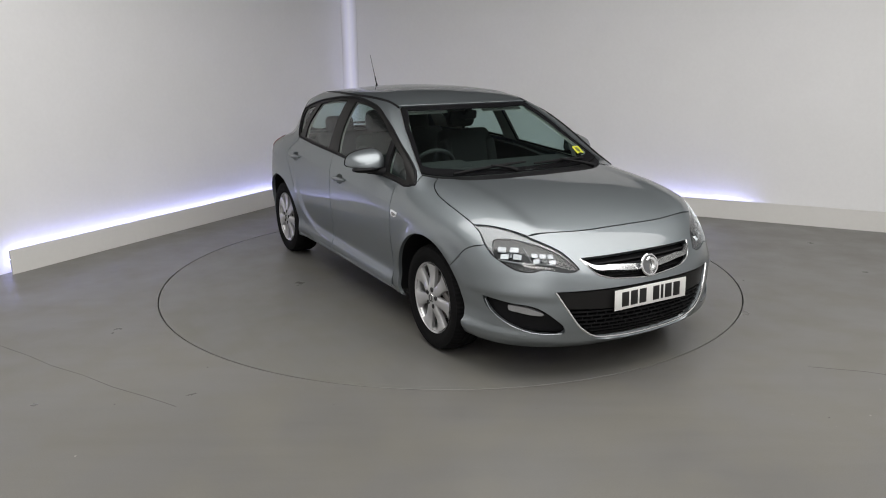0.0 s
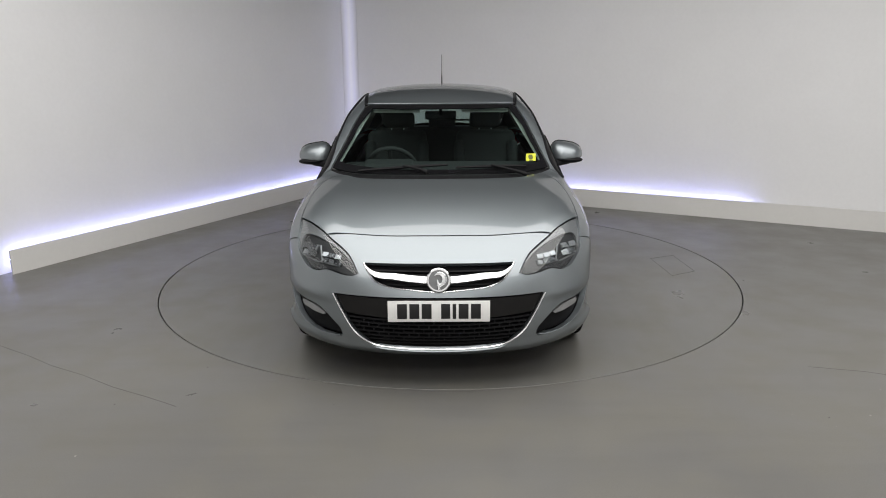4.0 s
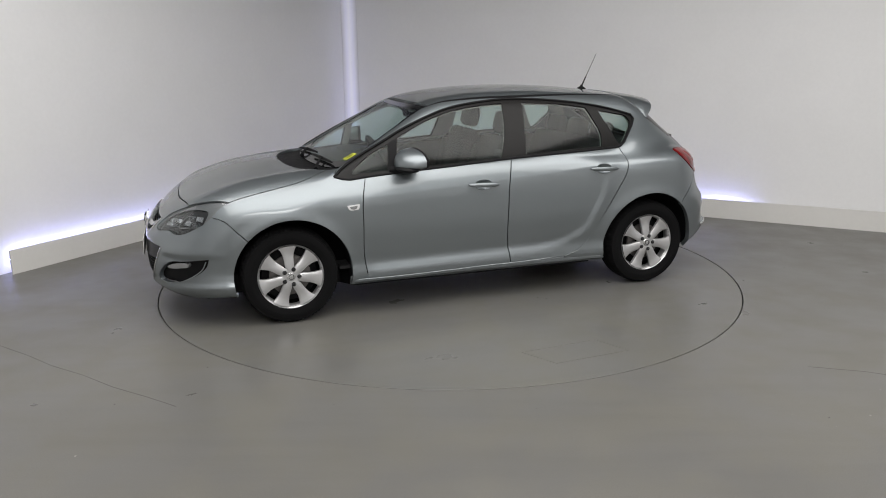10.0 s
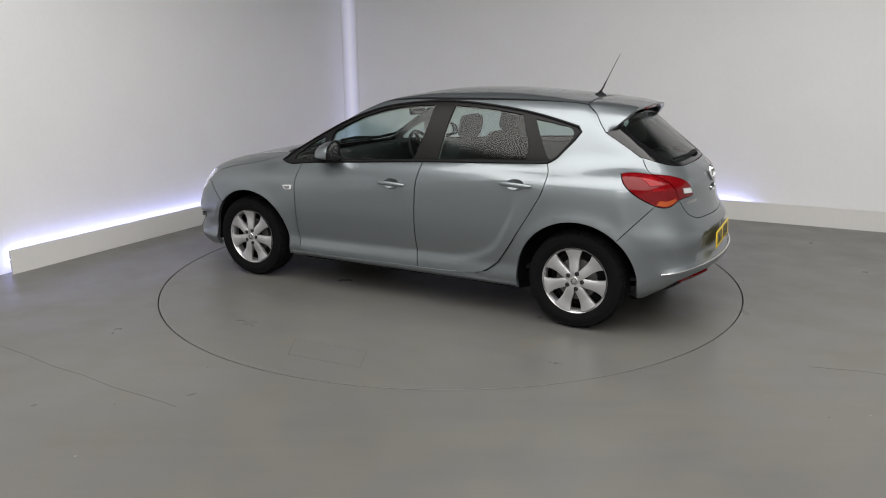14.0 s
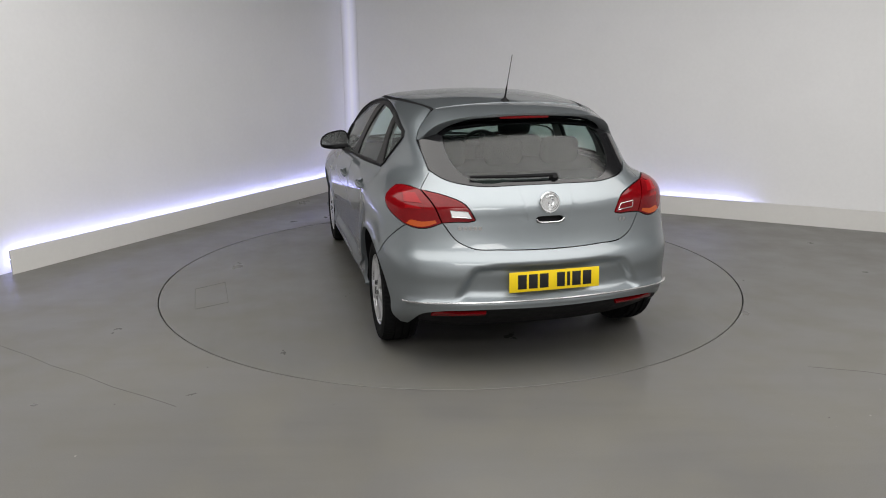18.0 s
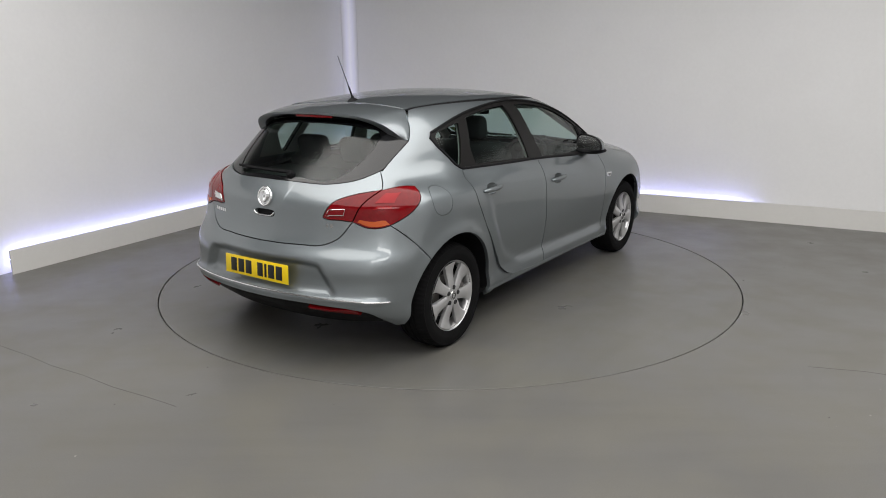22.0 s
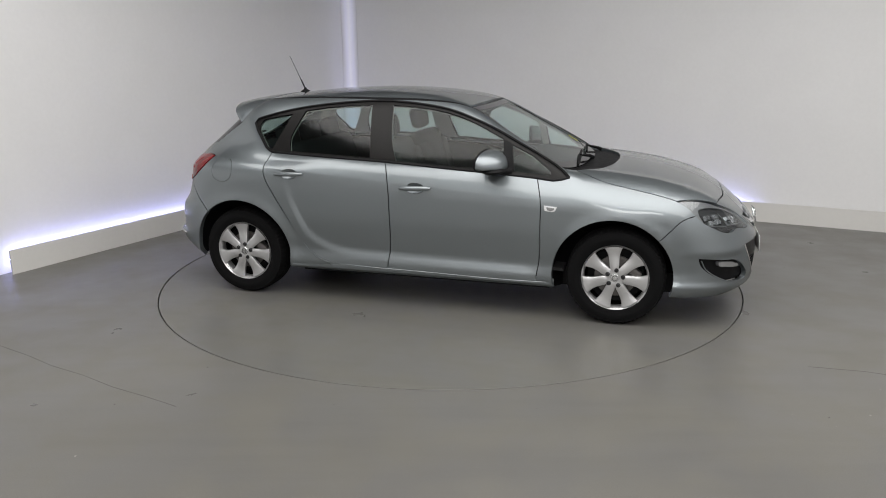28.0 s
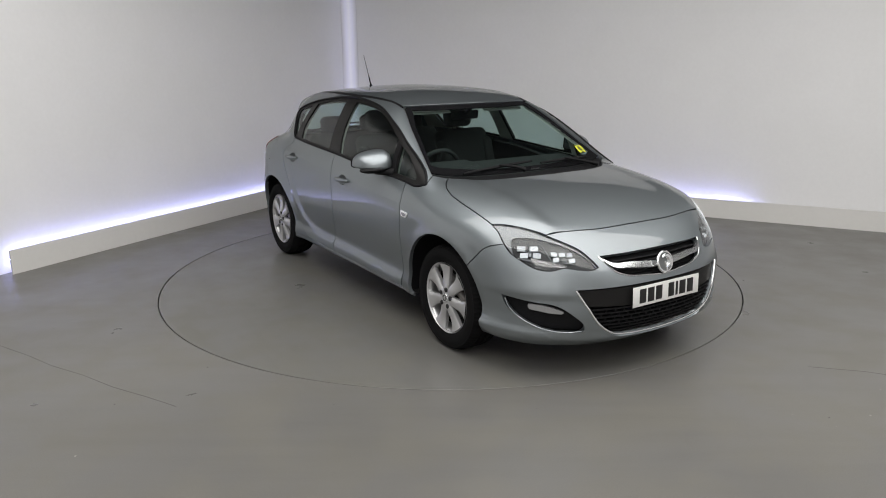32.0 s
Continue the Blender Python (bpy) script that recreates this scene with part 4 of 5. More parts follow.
tailgate = part("tailgate", panel_mesh("tailgate", whole(tg), TAIL, step=.026, holes=[inner3, inner3 * (1, -1, 1), on_rear(ellipse(0, .846, .078, .018, 24, 4), closed=True)], shape=hatch_form, ridge=np.concatenate([on_rear([(y * .152, 1.015), (y * .122, .835)], .012) for y in (1, -1)])), PAINT, car)
part("handle_recess", panel_mesh("handle_recess", on_rear(ellipse(0, .846, .08, .02, 24, 4), closed=True), TAIL, lift=-.02, depth=0, step=.015), BLACK, tailgate)
part("hatch_handle", tube([(-2.008, y, .832 + .02 * abs(y / .08) ** 6) for y in np.linspace(-.08, .08, 17)], .005, 8), CHROME, tailgate, "chrome release handle")
# tail lamps
outer3 = line(on_side(TAIL_OUTER), on_rear(TAIL_TOP), on_rear([(.662, .999), (.615, .928), (.578, .838)])[1:], on_rear([(.578, .838), (.667, .806), (.72, .808), (.762, .822)])[1:])
for k in (False, True):
    lamp = part("tail_lamp", panel_mesh("tail_lamp", outer3, TAIL, step=.02, gap=.003, lift=.004, mirror=k), RED, car, "glossy red tail lamp")
    amber = on_rear([(.60, .836), (.60, .836), (.667, .812), (.72, .813), (.76, .826), (.76, .826), (.74, .850), (.68, .846), (.61, .856), (.61, .856)], .02, closed=True)
    part("turn_lens", panel_mesh("turn_lens", amber, TAIL, step=.02, lift=.0065, gap=.004, depth=.002, mirror=k), AMBER, lamp, "amber turn signal lens")
    for z0, z1 in ((.905, .925), (.935, .985)):
        o = on_rear([(.67, z0), (.67, z0), (.76, z0), (.76, z0), (.755, z1), (.755, z1), (.69, z1), (.69, z1)], .03, closed=True)
        part("lens_field", panel_mesh("lens_field", o, TAIL, step=.02, lift=.0065, gap=.003, depth=.002, mirror=k), REDLIGHT, lamp, "brighter red lens field")
    inner = part("hatch_lamp", panel_mesh("hatch_lamp", inner3, TAIL, step=.02, gap=.003, lift=.004, mirror=k), RED, tailgate, "glossy red lamp on the tailgate")
    rev = [(.455, .868), (.455, .868), (.425, .862), (.425, .862), (.445, .898), (.445, .898), (.535, .905), (.535, .905), (.528, .872), (.528, .872)]
    o = on_rear(rev, .03, closed=True)
    fr = part("reverse_lens", panel_mesh("reverse_lens", o, TAIL, step=.02, lift=.0068, gap=.001, depth=.003, mirror=k), LENS if not k else RED, inner, "clear reversing lens" if not k else "red fog lens")
    part("lens_rim", tube((o + slope(o) * .008) * (1, -1 if k else 1, 1), .0022, 5, closed=True), SATIN, inner)

# rear window and spoiler
win3 = line(on_rear([(0, 1.021), (.15, 1.021), (.414, 1.026), (.50, 1.042), (.545, 1.058), (.590, 1.088)]), on_side(WINDOW_SIDE)[1:], on_rear([(.585, 1.262), (.53, 1.30), (.4, 1.33), (0, 1.345)]))
see3 = line(on_rear([(0, 1.045), (.163, 1.045), (.384, 1.050), (.445, 1.096), (.482, 1.177), (.482, 1.262)]), on_rear([(.482, 1.262), (.44, 1.292), (.37, 1.302), (.19, 1.318), (0, 1.322)])[1:])
rear_screen = part("rear_window_border", panel_mesh("rear_window_border", whole(win3), TAIL, holes=[whole(see3)], step=.04, lift=-.002, depth=.01), TRIM, car, "black border of the rear window")
part("rear_window", panel_mesh("rear_window", whole(see3), TAIL, lift=-.005, gap=-.004, depth=0, step=.06, fair="end"), TINTED, car)


def spoiler_mesh():
    """The roof's overhang above the rear window: upper skin, rear edge and underside."""
    f = line(on_top([(-1.258, 0), (-1.262, .2), (-1.275, .480)], .04), on_side([(-1.352, 1.342), (-1.39, 1.29), (-1.430, 1.238)], .02))
    n = 26
    t = np.linspace(0, 1, n)
    s = np.concatenate([[0], np.cumsum(np.linalg.norm(np.diff(f, axis=0), axis=1))])
    s /= s[-1]
    front = np.stack([np.interp(t, s, f[:, i]) for i in range(3)], 1)
    r = np.array([(-1.575, 0, 1.386), (-1.572, .23, 1.379), (-1.565, .36, 1.370), (-1.552, .46, 1.350), (-1.532, .525, 1.323), (-1.50, .565, 1.288), (-1.445, .600, 1.236)])
    sr = np.concatenate([[0], np.cumsum(np.linalg.norm(np.diff(r, axis=0), axis=1))])
    sr /= sr[-1]
    rear = np.stack([curve(*np.stack([sr, r[:, i]], 1).ravel())(t) for i in range(3)], 1)
    bm = bmesh.new()
    rows = []
    for i in range(n):
        a, b = front[i] * (1, .998, 1) + (-.003, 0, 0), rear[i]
        nrm = slope(a[None])[0]
        row = []
        for u in np.linspace(0, 1, 7):
            p = a * (1 - u) + b * u + nrm * (.014 * u * (1 - u) * 2)
            row.append(p)
        inw = np.array((.012, -.10 * b[1], -.016))
        row.append(b + inw * .5 + (-.003, 0, -.004))
        row.append(b + inw)
        under = b * .45 + a * .55 - nrm * .05
        row.append(under)
        rows.append(row)
    full = [[(x, -y, z) for x, y, z in row] for row in rows[:0:-1]] + rows
    vs = [[bm.verts.new(p) for p in row] for row in full]
    for a, b in zip(vs, vs[1:]):
        for k in range(len(a) - 1):
            bm.faces.new((a[k], b[k], b[k + 1], a[k + 1]))
    bmesh.ops.recalc_face_normals(bm, faces=bm.faces)
    return smooth(bm, 40)


spoiler = part("spoiler", spoiler_mesh(), PAINT, car)
part("brake_light", box(.014, .30, .016, pose(-1.560, 0, 1.362), .004), RED, spoiler, "red high-level brake light")
part("spoiler_underside", panel_mesh("spoiler_underside", whole(line(on_rear([(0, 1.335), (.4, 1.322), (.53, 1.295), (.585, 1.26)]), on_rear([(.56, 1.30), (.45, 1.345), (.25, 1.362), (0, 1.366)]))), TAIL, lift=.010, gap=-.002, depth=.0), BLACK, spoiler, "black underside of the spoiler")

# ---- wheels ----
def spoke_mesh():
    """One broad spoke of a seven-spoke alloy wheel, flaring towards the rim; the wheel's axis is z, outwards."""
    bm = bmesh.new()
    rs = (.034, .055, .08, .105, .13, .155, .18, .196, .206)
    ws = (.016, .024, .0295, .0305, .0325, .0370, .0450, .052, .058)
    hs = (-.004, -.002, -.003, -.007, -.011, -.012, -.009, -.006, -.005)
    rows = []
    for r, w, h in zip(rs, ws, hs):
        row = []
        for u, dz in ((-1.0, -.024), (-1.0, -.004), (-.8, .000), (-.4, .0022), (0, .003), (.4, .0022), (.8, .000), (1.0, -.004), (1.0, -.024)):
            row.append(bm.verts.new((math.sqrt(max(r * r - (w * u) ** 2, 1e-6)), w * u, h + dz)))
        rows.append(row)
    for a, b in zip(rows, rows[1:]):
        for k in range(len(a) - 1):
            bm.faces.new((a[k], b[k], b[k + 1], a[k + 1]))
    bmesh.ops.recalc_face_normals(bm, faces=bm.faces)
    return smooth(bm, 50)


def tyre_mesh():
    prof = [(.205, -.19), (.215, -.198), (.25, -.208), (.285, -.207), (.305, -.196), (.3135, -.178), (.3175, -.160)]
    for g in (-.145, -.102, -.060):
        prof += [(.3185, g - .008), (.311, g - .006), (.311, g + .002), (.3190, g + .004)]
    prof += [(.3175, -.040), (.3135, -.022), (.307, -.006), (.300, .002), (.297, .0025), (.294, .0015), (.285, .005), (.262, .0075), (.250, .007), (.247, .0055), (.235, .004), (.222, -.002), (.213, -.008), (.205, -.012)]
    bm = lathe(prof, 216, closed=True)
    for v in bm.verts:
        r = math.hypot(v.co.x, v.co.y)
        i = round(math.atan2(v.co.y, v.co.x) / (2 * math.pi) * 216)
        if r > .3065 and i % 3 == 0 and (v.co.z > -.045 or v.co.z < -.155):
            v.co.x, v.co.y = v.co.x * (1 - .007 / r), v.co.y * (1 - .007 / r)
    return smooth(bm)


def wheel(x, s):
    ob = part("wheel", lathe([(.208, -.19), (.211, -.10), (.198, -.06), (.199, -.03), (.2055, -.012), (.2135, -.006), (.2155, -.003), (.2155, -.010), (.213, -.19)], 64, closed=True), ALLOY, car, "seven-spoke silver alloy wheel")
    ob.matrix_basis = pose(x, s * .861, .3175, -90 * s, 0, 0) @ pose(0, 0, 0, 0, 0, 17 if s > 0 else -8)
    part("tyre", tyre_mesh(), RUBBER, ob, "black rubber tyre")
    sp = spoke_mesh()
    me = bpy.data.meshes.new("spoke")
    sp.to_mesh(me)
    sp.free()
    for i in range(7):
        o = part("spoke", me, ALLOY, ob)
        o.matrix_basis = pose(0, 0, 0, 0, 0, i * 360 / 7)
    part("hub", lathe([(.064, -.03), (.064, -.007), (.058, -.002), (.034, .000), (.030, -.002), (0, -.002)], 40), ALLOY, ob)
    part("hub_cap", lathe([(.028, -.004), (.0285, .001), (.026, .004), (.012, .0055), (0, .006)], 32), SATIN, ob, "round hub cap with a raised emblem")
    part("emblem", lathe([(.018, .0045), (.018, .0072), (.0145, .0072), (.0145, .0045)], 28, closed=True), LAMPDARK, ob)
    for i in range(5):
        b = part("wheel_bolt", lathe([(.0145, -.012), (.0145, .0008), (.0115, .0018), (.0108, -.002), (.0065, .0022), (0, .002)], 12), BOLT, ob)
        b.matrix_basis = pose(.052 * math.cos(i * 2 * math.pi / 5 + .3), .052 * math.sin(i * 2 * math.pi / 5 + .3), .002)
    part("brake_disc", lathe([(.07, -.075), (.07, -.055), (.135, -.055), (.135, -.075)], 40, closed=True), DISCIRON, ob, "grey iron brake disc")
    part("caliper", box(.05, .12, .06, pose(-.10 * s, .06, -.055, 0, 0, 60), .012), DISCIRON, ob)
    part("drum_plate", lathe([(0, -.095), (.18, -.095), (.19, -.11), (0, -.11)], 32), BLACK, ob)


def liner(x, cx, r):
    bm = bmesh.new()
    a = np.radians(np.linspace(-9, 189, 30))
    edge = on_side([(cx + (r + .02) * math.cos(t), .318 + (r + .02) * math.sin(t)) for t in a], 9)[::2, 1]
    edge = np.where(np.isnan(edge), .80, edge)
    rings = [[bm.verts.new((cx + (r + .010) * math.cos(t), min(y, e - .012), .318 + (r + .010) * math.sin(t))) for t, e in zip(a, edge)] for y in (.95, .80, .60)]
    for p, q in zip(rings, rings[1:]):
        for i in range(len(a) - 1):
            bm.faces.new((p[i], p[i + 1], q[i + 1], q[i]))
    bm.faces.new(rings[-1])
    return smooth(bm)


for x in (1.3425, -1.3425):
    for s in (1, -1):
        wheel(x, s)
for cx, r in ((1.318, .380), (-1.345, .388)):
    for s in (1, -1):
        b = liner(0, cx, r)
        part("wheel_arch_liner", flipped(b) if s < 0 else b, BLACK, car, "black plastic wheel arch liner")
under = [(2.05, .45), (1.72, .62), (.98, .62), (.90, .73), (-.92, .73), (-1.0, .62), (-1.55, .62), (-1.62, .50)]
part("underbody", plate([*under, *[(x, -y) for x, y in under[::-1]]], .175, .30), BLACK, car, "dark underbody")

# ---- mirrors ----
def mirror_shell():
    """A door mirror's housing: rounded in front, cut flat behind."""
    bm = bmesh.new()
    rows = []
    n = 24
    for u, k in ((0, 1.0), (.012, 1.03), (.04, 1.03), (.07, .98), (.10, .87), (.125, .68), (.142, .42), (.149, .15)):
        row = []
        for a in np.linspace(0, 2 * math.pi, n, endpoint=False):
            c, s = math.cos(a), math.sin(a)
            w = .116 * np.sign(c) * abs(c) ** .62
            h = (.092 if s > 0 else .022) * np.sign(s) * abs(s) ** .8
            taper = 1 - .22 * (w / .11) * (1 if s > 0 else .3)
            row.append(bm.verts.new((u - .25 * (w * k + .02), w * k, h * k * taper - u * .06)))
        rows.append(row)
    for p, q in zip(rows, rows[1:]):
        for i in range(n):
            bm.faces.new((p[i], p[(i + 1) % n], q[(i + 1) % n], q[i]))
    bm.faces.new(rows[-1])
    bmesh.ops.recalc_face_normals(bm, faces=bm.faces)
    return smooth(bm, 50), [tuple(v.co) for v in rows[0]]


for s in (1, -1):
    shell, rim = mirror_shell()
    at = Vector((.480, .895, 1.018))
    bmesh.ops.translate(shell, vec=at, verts=shell.verts)
    mob = part("mirror", flipped(shell) if s < 0 else shell, PAINT, car, "silver door mirror with a black base")
    rim3 = [Vector((x, y, z)) + at for x, y, z in rim]
    part("mirror_rim", tube([(p.x, s * p.y, p.z) for p in rim3], .007, 6, closed=True), BLACK, mob)
    g = bmesh.new()
    g.faces.new([g.verts.new((p.x + .012 + .10 * (p.y - at.y), s * p.y, p.z)) for p in rim3])
    part("mirror_glass", g, CHROME, mob, "mirror glass")
    low = bmesh.new()
    bmesh.ops.create_uvsphere(low, u_segments=18, v_segments=10, radius=1, matrix=pose(.545, s * .885, .990, 0, -4, 12 * -s) @ Matrix.Diagonal((.084, .122, .027, 1)))
    part("mirror_base", smooth(low), BLACK, mob, "black lower shell")
    part("mirror_arm", tube([(.56, s * .90, .985), (.60, s * .83, .975), (.625, s * .795, .970)], [.026, .024, .034], 10), BLACK, mob)
    sail = on_side([(.668, .975), (.668, .975), (.600, .982), (.600, .982), (.575, 1.17), (.575, 1.17), (.630, 1.15), (.650, 1.05)], .03, closed=True)
    part("mirror_sail", panel_mesh("mirror_sail", sail, ROLL, lift=.003, depth=.01, mirror=s < 0), BLACK, mob)

# ---- small things on the body ----
for k in (False, True):
    o = on_side([(.962, .768), (.962, .768), (.878, .775), (.878, .775), (.884, .742), (.905, .738), (.945, .739)], .02, closed=True)
    rp = part("side_repeater", panel_mesh("side_repeater", o, ROLL, lift=.006, step=.012, depth=.008, gap=0, mirror=k), LENS, car, "clear side indicator")
    o = on_side([(.946, .760), (.946, .760), (.893, .765), (.893, .765), (.899, .748), (.938, .747)], .02, closed=True)
    part("repeater_inner", panel_mesh("repeater_inner", o, ROLL, lift=.0085, step=.012, depth=.003, gap=0, mirror=k), FOGLENS, rp)

part("aerial_base", lathe([(.034, -.012), (.033, .003), (.024, .012), (.010, .022), (.007, .034), (0, .036)], 24, pose(-1.205, 0, 1.432, 0, -4, 0) @ Matrix.Diagonal((1.3, .8, 1, 1))), BLACK, car, "black aerial foot")
part("aerial", tube([(-1.208, 0, 1.455), (-1.235, 0, 1.515), (-1.245, 0, 1.535), (-1.330, 0, 1.712)], [.0055, .0055, .0028, .0018], 8), BLACK, car, "thin black roof aerial")


def badge(name, m, r, parent):
    ob = part(name, lathe([(0, 0), (r, 0), (r, .004), (r * .93, .009), (r * .82, .009), (r * .78, .005), (0, .004)], 40), CHROME, parent, "round chrome badge")
    ob.matrix_basis = m
    part("badge_field", lathe([(0, .0045), (r * .78, .0055), (r * .78, .0060), (0, .0065)], 36), LAMPGREY if parent is not tailgate else SATIN, ob)
    part("badge_emblem", tube([(r * .45 * math.cos(a), r * (.5 * math.sin(a) + .05), .009) for a in np.linspace(2.4, -1.9, 14)], [r * (.08 + .16 * math.sin(math.pi * i / 13)) for i in range(14)], 6), CHROME, ob, "plain raised chrome shape")
    part("badge_stem", tube([(-r * .1, r * .05, .009), (r * .05, -r * .75, .009)], r * .12, 6), CHROME, ob)
    return ob


badge("front_badge", pose(2.226, 0, .612, 0, 76, 0) @ pose(0, 0, 0, 0, 0, 90), .062, front_bumper)
badge("rear_badge", pose(-1.990, 0, .938, 0, -78, 0) @ pose(0, 0, 0, 0, 0, -90), .058, tailgate)
for i in range(5):
    y = .490 - i * .026
    x = float(on_rear([(y, .812), (y, .813)], 1)[0, 0])
    part("model_bar", box(.004, .019, .020, pose(x - .002, y, .812, 0, 0, -14)), CHROME, tailgate, "small chrome lettering as plain bars" if not i else "")
for y, w in ((-.440, .010), (-.466, .018)):
    x = float(on_rear([(y, .812), (y, .813)], 1)[0, 0])
    part("model_bar", box(.004, w, .020, pose(x - .002, y, .812, 0, 0, 14)), CHROME, tailgate)


# wipers
def blade_run(a, b, n=13, lift=.012, place=None):
    q = [((1 - t) * np.array(a) + t * np.array(b)) for t in np.linspace(0, 1, n)]
    p = place([tuple(v) for v in q], 1)
    p = p[~np.isnan(p[:, 0])]
    return p + slope(p) * lift


for a, b, piv in (((1.045, -.53), (1.000, .05), (1.10, -.08)), ((1.035, .10), (.985, .56), (1.10, .56))):
    p = blade_run(a, b, place=on_top)
    w = part("wiper", tube(p, [.007 + .004 * math.sin(math.pi * i / (len(p) - 1)) for i in range(len(p))], 6), BLACK, car, "black wiper blade lying along the screen")
    mid = p[len(p) // 2]
    z0 = float(on_top([piv, (piv[0] + .001, piv[1])], 1)[0, 2])
    part("wiper_arm", tube([(piv[0], piv[1], z0), (piv[0] - .02, piv[1] * .7 + mid[1] * .3, z0 + .020), tuple(mid + slope(mid[None])[0] * .012)], [.016, .011, .007], 8), BLACK, w)
p = blade_run((-.085, 1.055), (.40, 1.056), place=on_rear, lift=.016)
w = part("rear_wiper", tube(p, [.012 - .005 * abs(i / (len(p) - 1) - .2) for i in range(len(p))], 6), BLACK, car, "black rear wiper")
part("wiper_cap", lathe([(.026, -.01), (.026, .012), (.018, .026), (0, .030)], 20, pose(-1.850, -.075, 1.048, 0, -48, 0)), BLACK, w)

# sticker inside the screen
o = on_front([(.575, 1.075), (.575, 1.075), (.640, 1.075), (.640, 1.075), (.632, 1.035), (.632, 1.035), (.567, 1.035), (.567, 1.035)], .05, closed=True)
st = part("sticker", panel_mesh("sticker", o, ROLL, lift=-.005, depth=0, gap=0), STICKER, car, "yellow paper sticker inside the screen")
o = on_front(ellipse(.602, 1.055, .016, .013, 16), .05, closed=True)
part("sticker_mark", panel_mesh("sticker_mark", o, ROLL, lift=-.0035, depth=0, gap=0, step=.01), PRINT, st)
for z in (1.068, 1.040):
    o = on_front([(.590, z), (.590, z), (.615, z), (.615, z), (.615, z - .005), (.615, z - .005), (.590, z - .005), (.590, z - .005)], .05, closed=True)
    part("sticker_bar", panel_mesh("sticker_bar", o, ROLL, lift=-.0035, depth=0, gap=0, step=.01), PRINT, st)

# ---- inside the car ----
card = line(on_side([(.98, .925), (.246, .970), (-.226, 1.002), (-1.10, 1.035), (-1.45, 1.03)]), on_side([(-1.45, .8), (-1.0, .7), (-.8, .35), (.8, .32), (.96, .7)]))
both("door_lining", card, ROLL, DASH, lift=-.06, depth=.03, step=.08)
over = line(on_side([(1.0, .955), (.246, .985), (-.226, 1.015), (-1.10, 1.045), (-1.40, 1.06)]), on_side([(-1.40, 1.20), (-1.34, 1.32)]), on_top([(-1.25, .46), (-.4, .54), (.28, .52)]), on_front([(.50, 1.33), (.59, 1.17), (.665, 1.03)]))
for k in (False, True):
    part("pillar_trim", panel_mesh("pillar_trim", over, ROLL, holes=[v for v in pane3.values()], lift=-.032, depth=0, gap=.004, mirror=k, step=.06), HEADLINING, car, "light grey pillar trim")
part("headlining", panel_mesh("headlining", whole(line(on_top([(.26, 0), (.26, .5)]), on_top([(-.4, .54), (-1.25, .46)]), on_top([(-1.32, .3), (-1.34, 0)]))), ROLL, lift=-.04, depth=0, step=.08), HEADLINING, car, "light grey headlining")


def cushion(sx, sy, sz, m, bevel=.05):
    bm = box(sx, sy, sz, m, bevel, 4)
    return bm


def headrest(parent, x, y, z):
    h = part("headrest", cushion(.10, .25, .17, pose(x, y, z, 0, -12, 0), .045), FABRIC, parent)
    for d in (-.05, .05):
        part("headrest_post", tube([(x + .03, y + d, z - .17), (x + .005, y + d, z - .06)], .006, 6), CHROME, parent)


for s in (1, -1):
    y = .36 * s
    seat = part("front_seat", cushion(.50, .50, .16, pose(.12, y, .50, 0, -8, 0)), FABRIC, car, "dark grey fabric front seat")
    part("backrest", cushion(.14, .48, .62, pose(-.24, y, .82, 0, -16, 0), .06), FABRIC, seat)
    for d in (-.21, .21):
        part("bolster", cushion(.12, .09, .50, pose(-.19, y + d, .80, 0, -16, 0), .04), FABRIC, seat)
    headrest(seat, -.365, y, 1.215)
bench = part("rear_seat", cushion(.46, 1.25, .16, pose(-.72, 0, .52, 0, -6, 0)), FABRIC, car, "dark grey fabric rear bench")
part("backrest", cushion(.14, 1.25, .56, pose(-1.06, 0, .80, 0, -20, 0), .06), FABRIC, bench)
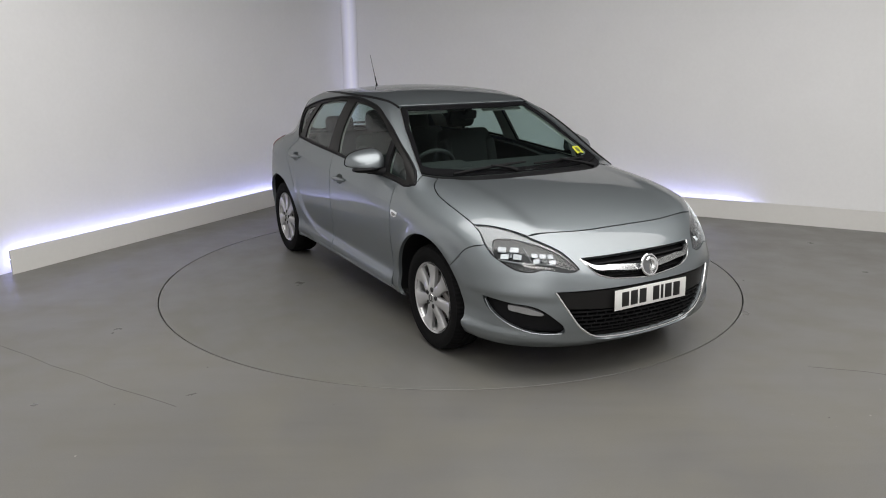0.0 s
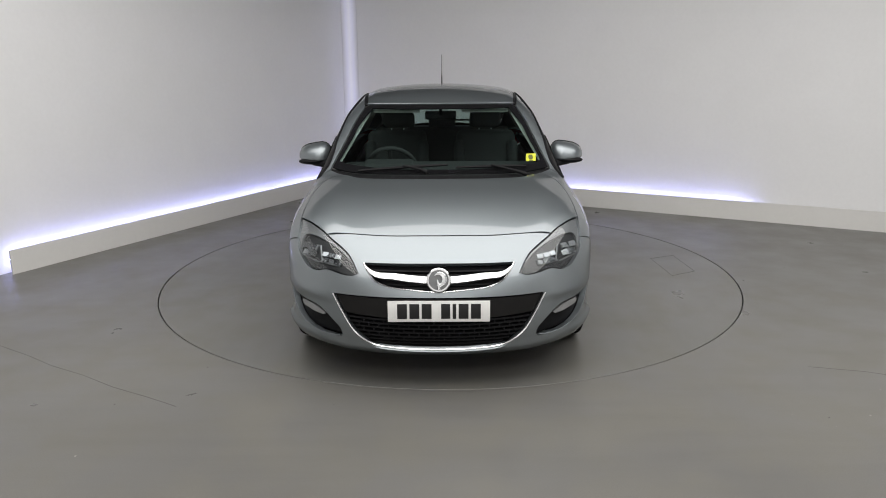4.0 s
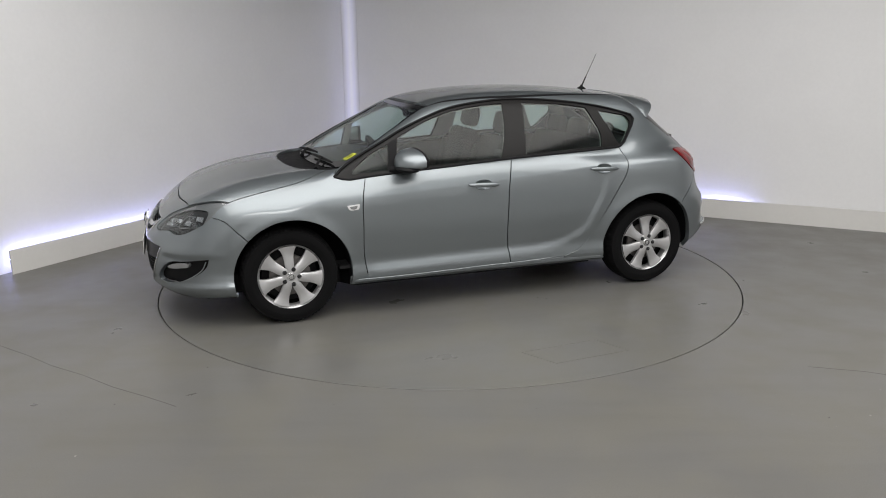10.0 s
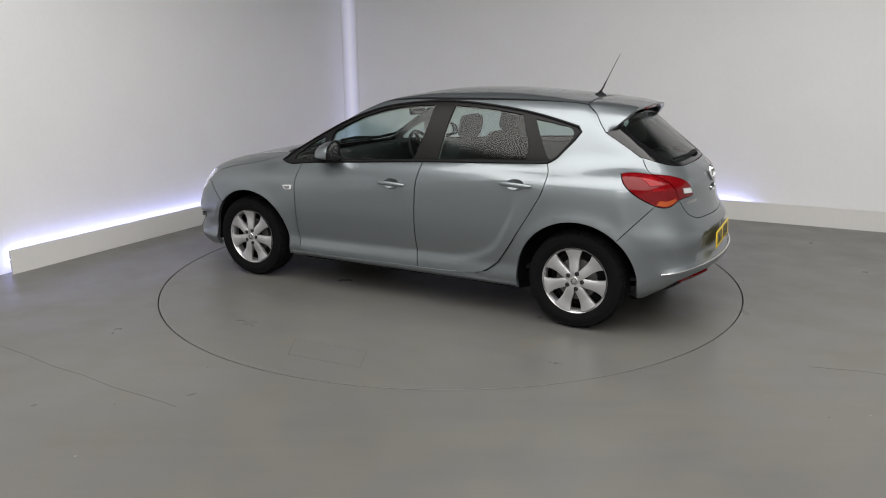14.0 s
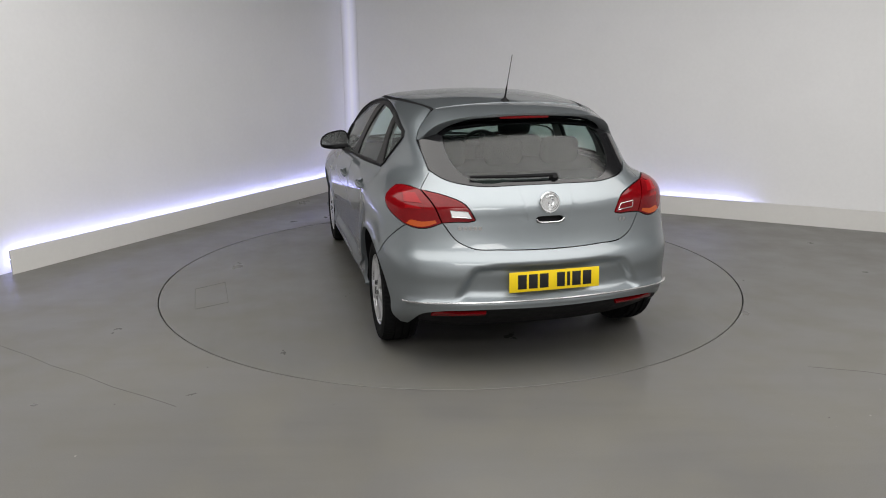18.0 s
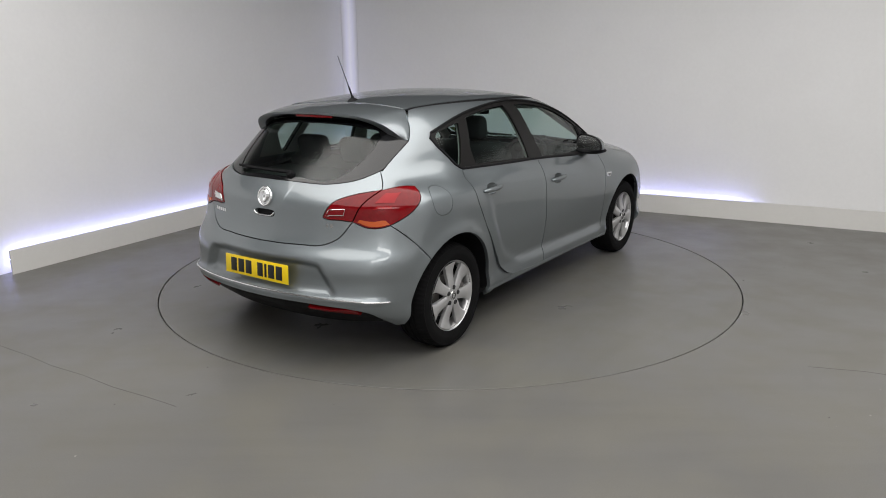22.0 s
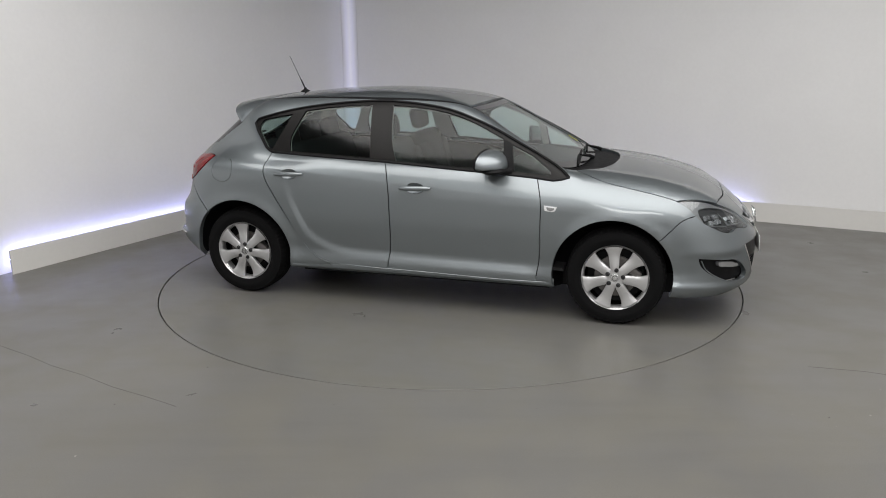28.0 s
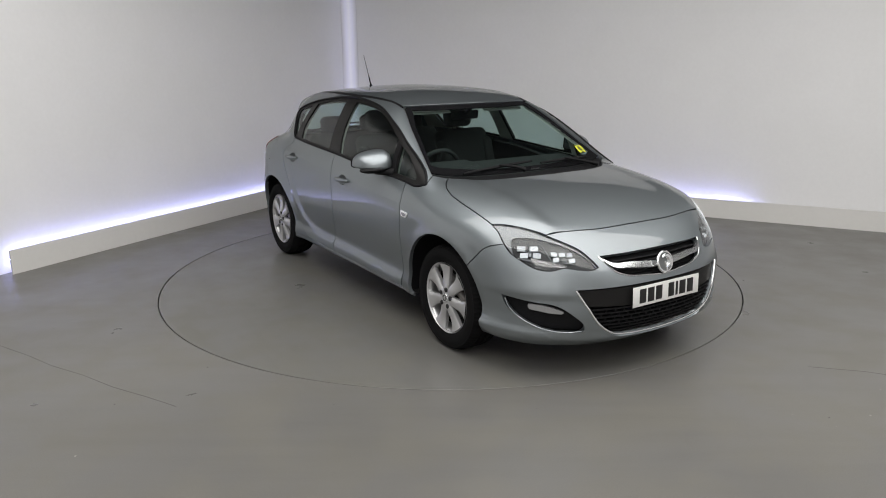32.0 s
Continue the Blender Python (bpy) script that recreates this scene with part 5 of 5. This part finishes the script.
for y in (-.38, 0, .38):
    headrest(bench, -1.185, y, 1.115)
part("parcel_shelf", box(.55, 1.16, .02, pose(-1.52, 0, .985), .006), DASH, car, "dark parcel shelf")
dash = part("dashboard", cushion(.62, 1.40, .26, pose(.86, 0, .83, 0, 8, 0), .07), DASH, car, "dark grey moulded dashboard")
part("instrument_hood", cushion(.20, .36, .09, pose(.66, -.36, .955, 0, 6, 0), .035), DASH, dash)
part("centre_console", cushion(.50, .26, .42, pose(.52, 0, .62, 0, -20, 0), .04), DASH, dash)
a = np.linspace(0, 2 * math.pi, 36, endpoint=False)
wm = pose(.44, -.36, .905, 0, -64, 0)
wheel_rim = part("steering_wheel", tube([wm @ Vector((.185 * math.cos(t), .185 * math.sin(t), 0)) for t in a], .016, 8, closed=True), DASH, car, "black three-spoke steering wheel")
part("wheel_boss", lathe([(0, -.03), (.06, -.03), (.068, .0), (.05, .016), (0, .02)], 20, wm), DASH, wheel_rim)
for t in (0, math.pi / 2 * 1.1, math.pi, ):
    part("wheel_spoke", tube([wm @ Vector((.05 * math.sin(t + 1.57), .05 * math.cos(t + 1.57), 0)), wm @ Vector((.18 * math.sin(t + 1.57), .18 * math.cos(t + 1.57), 0))], .016, 6), DASH, wheel_rim)
im = part("interior_mirror", cushion(.03, .23, .065, pose(.285, 0, 1.285, 0, 10, 0), .014), BLACK, car, "black interior mirror")
part("mirror_stalk", tube([(.29, 0, 1.29), (.36, 0, 1.335)], .012, 8), BLACK, im)
for s in (1, -1):
    part("sun_visor", box(.14, .34, .015, pose(.26, s * .32, 1.335, 0, 20, 0), .006), HEADLINING, car)
part("floor_pan", plate([(1.0, -.76), (1.0, .76), (-1.75, .66), (-1.75, -.66)], .31, .33), DASH, car)

# ---- hatch cover let into the disc ----
hatch = [(.16, 1.772), (-.352, 1.735), (-.452, 1.957), (.040, 1.988)]
for a, b in zip(hatch, hatch[1:] + hatch[:1]):
    part("hatch_joint", tube([(a[0], a[1], .0004), (b[0], b[1], .0004)], .0016, 5), JOINT, turntable)

motions()
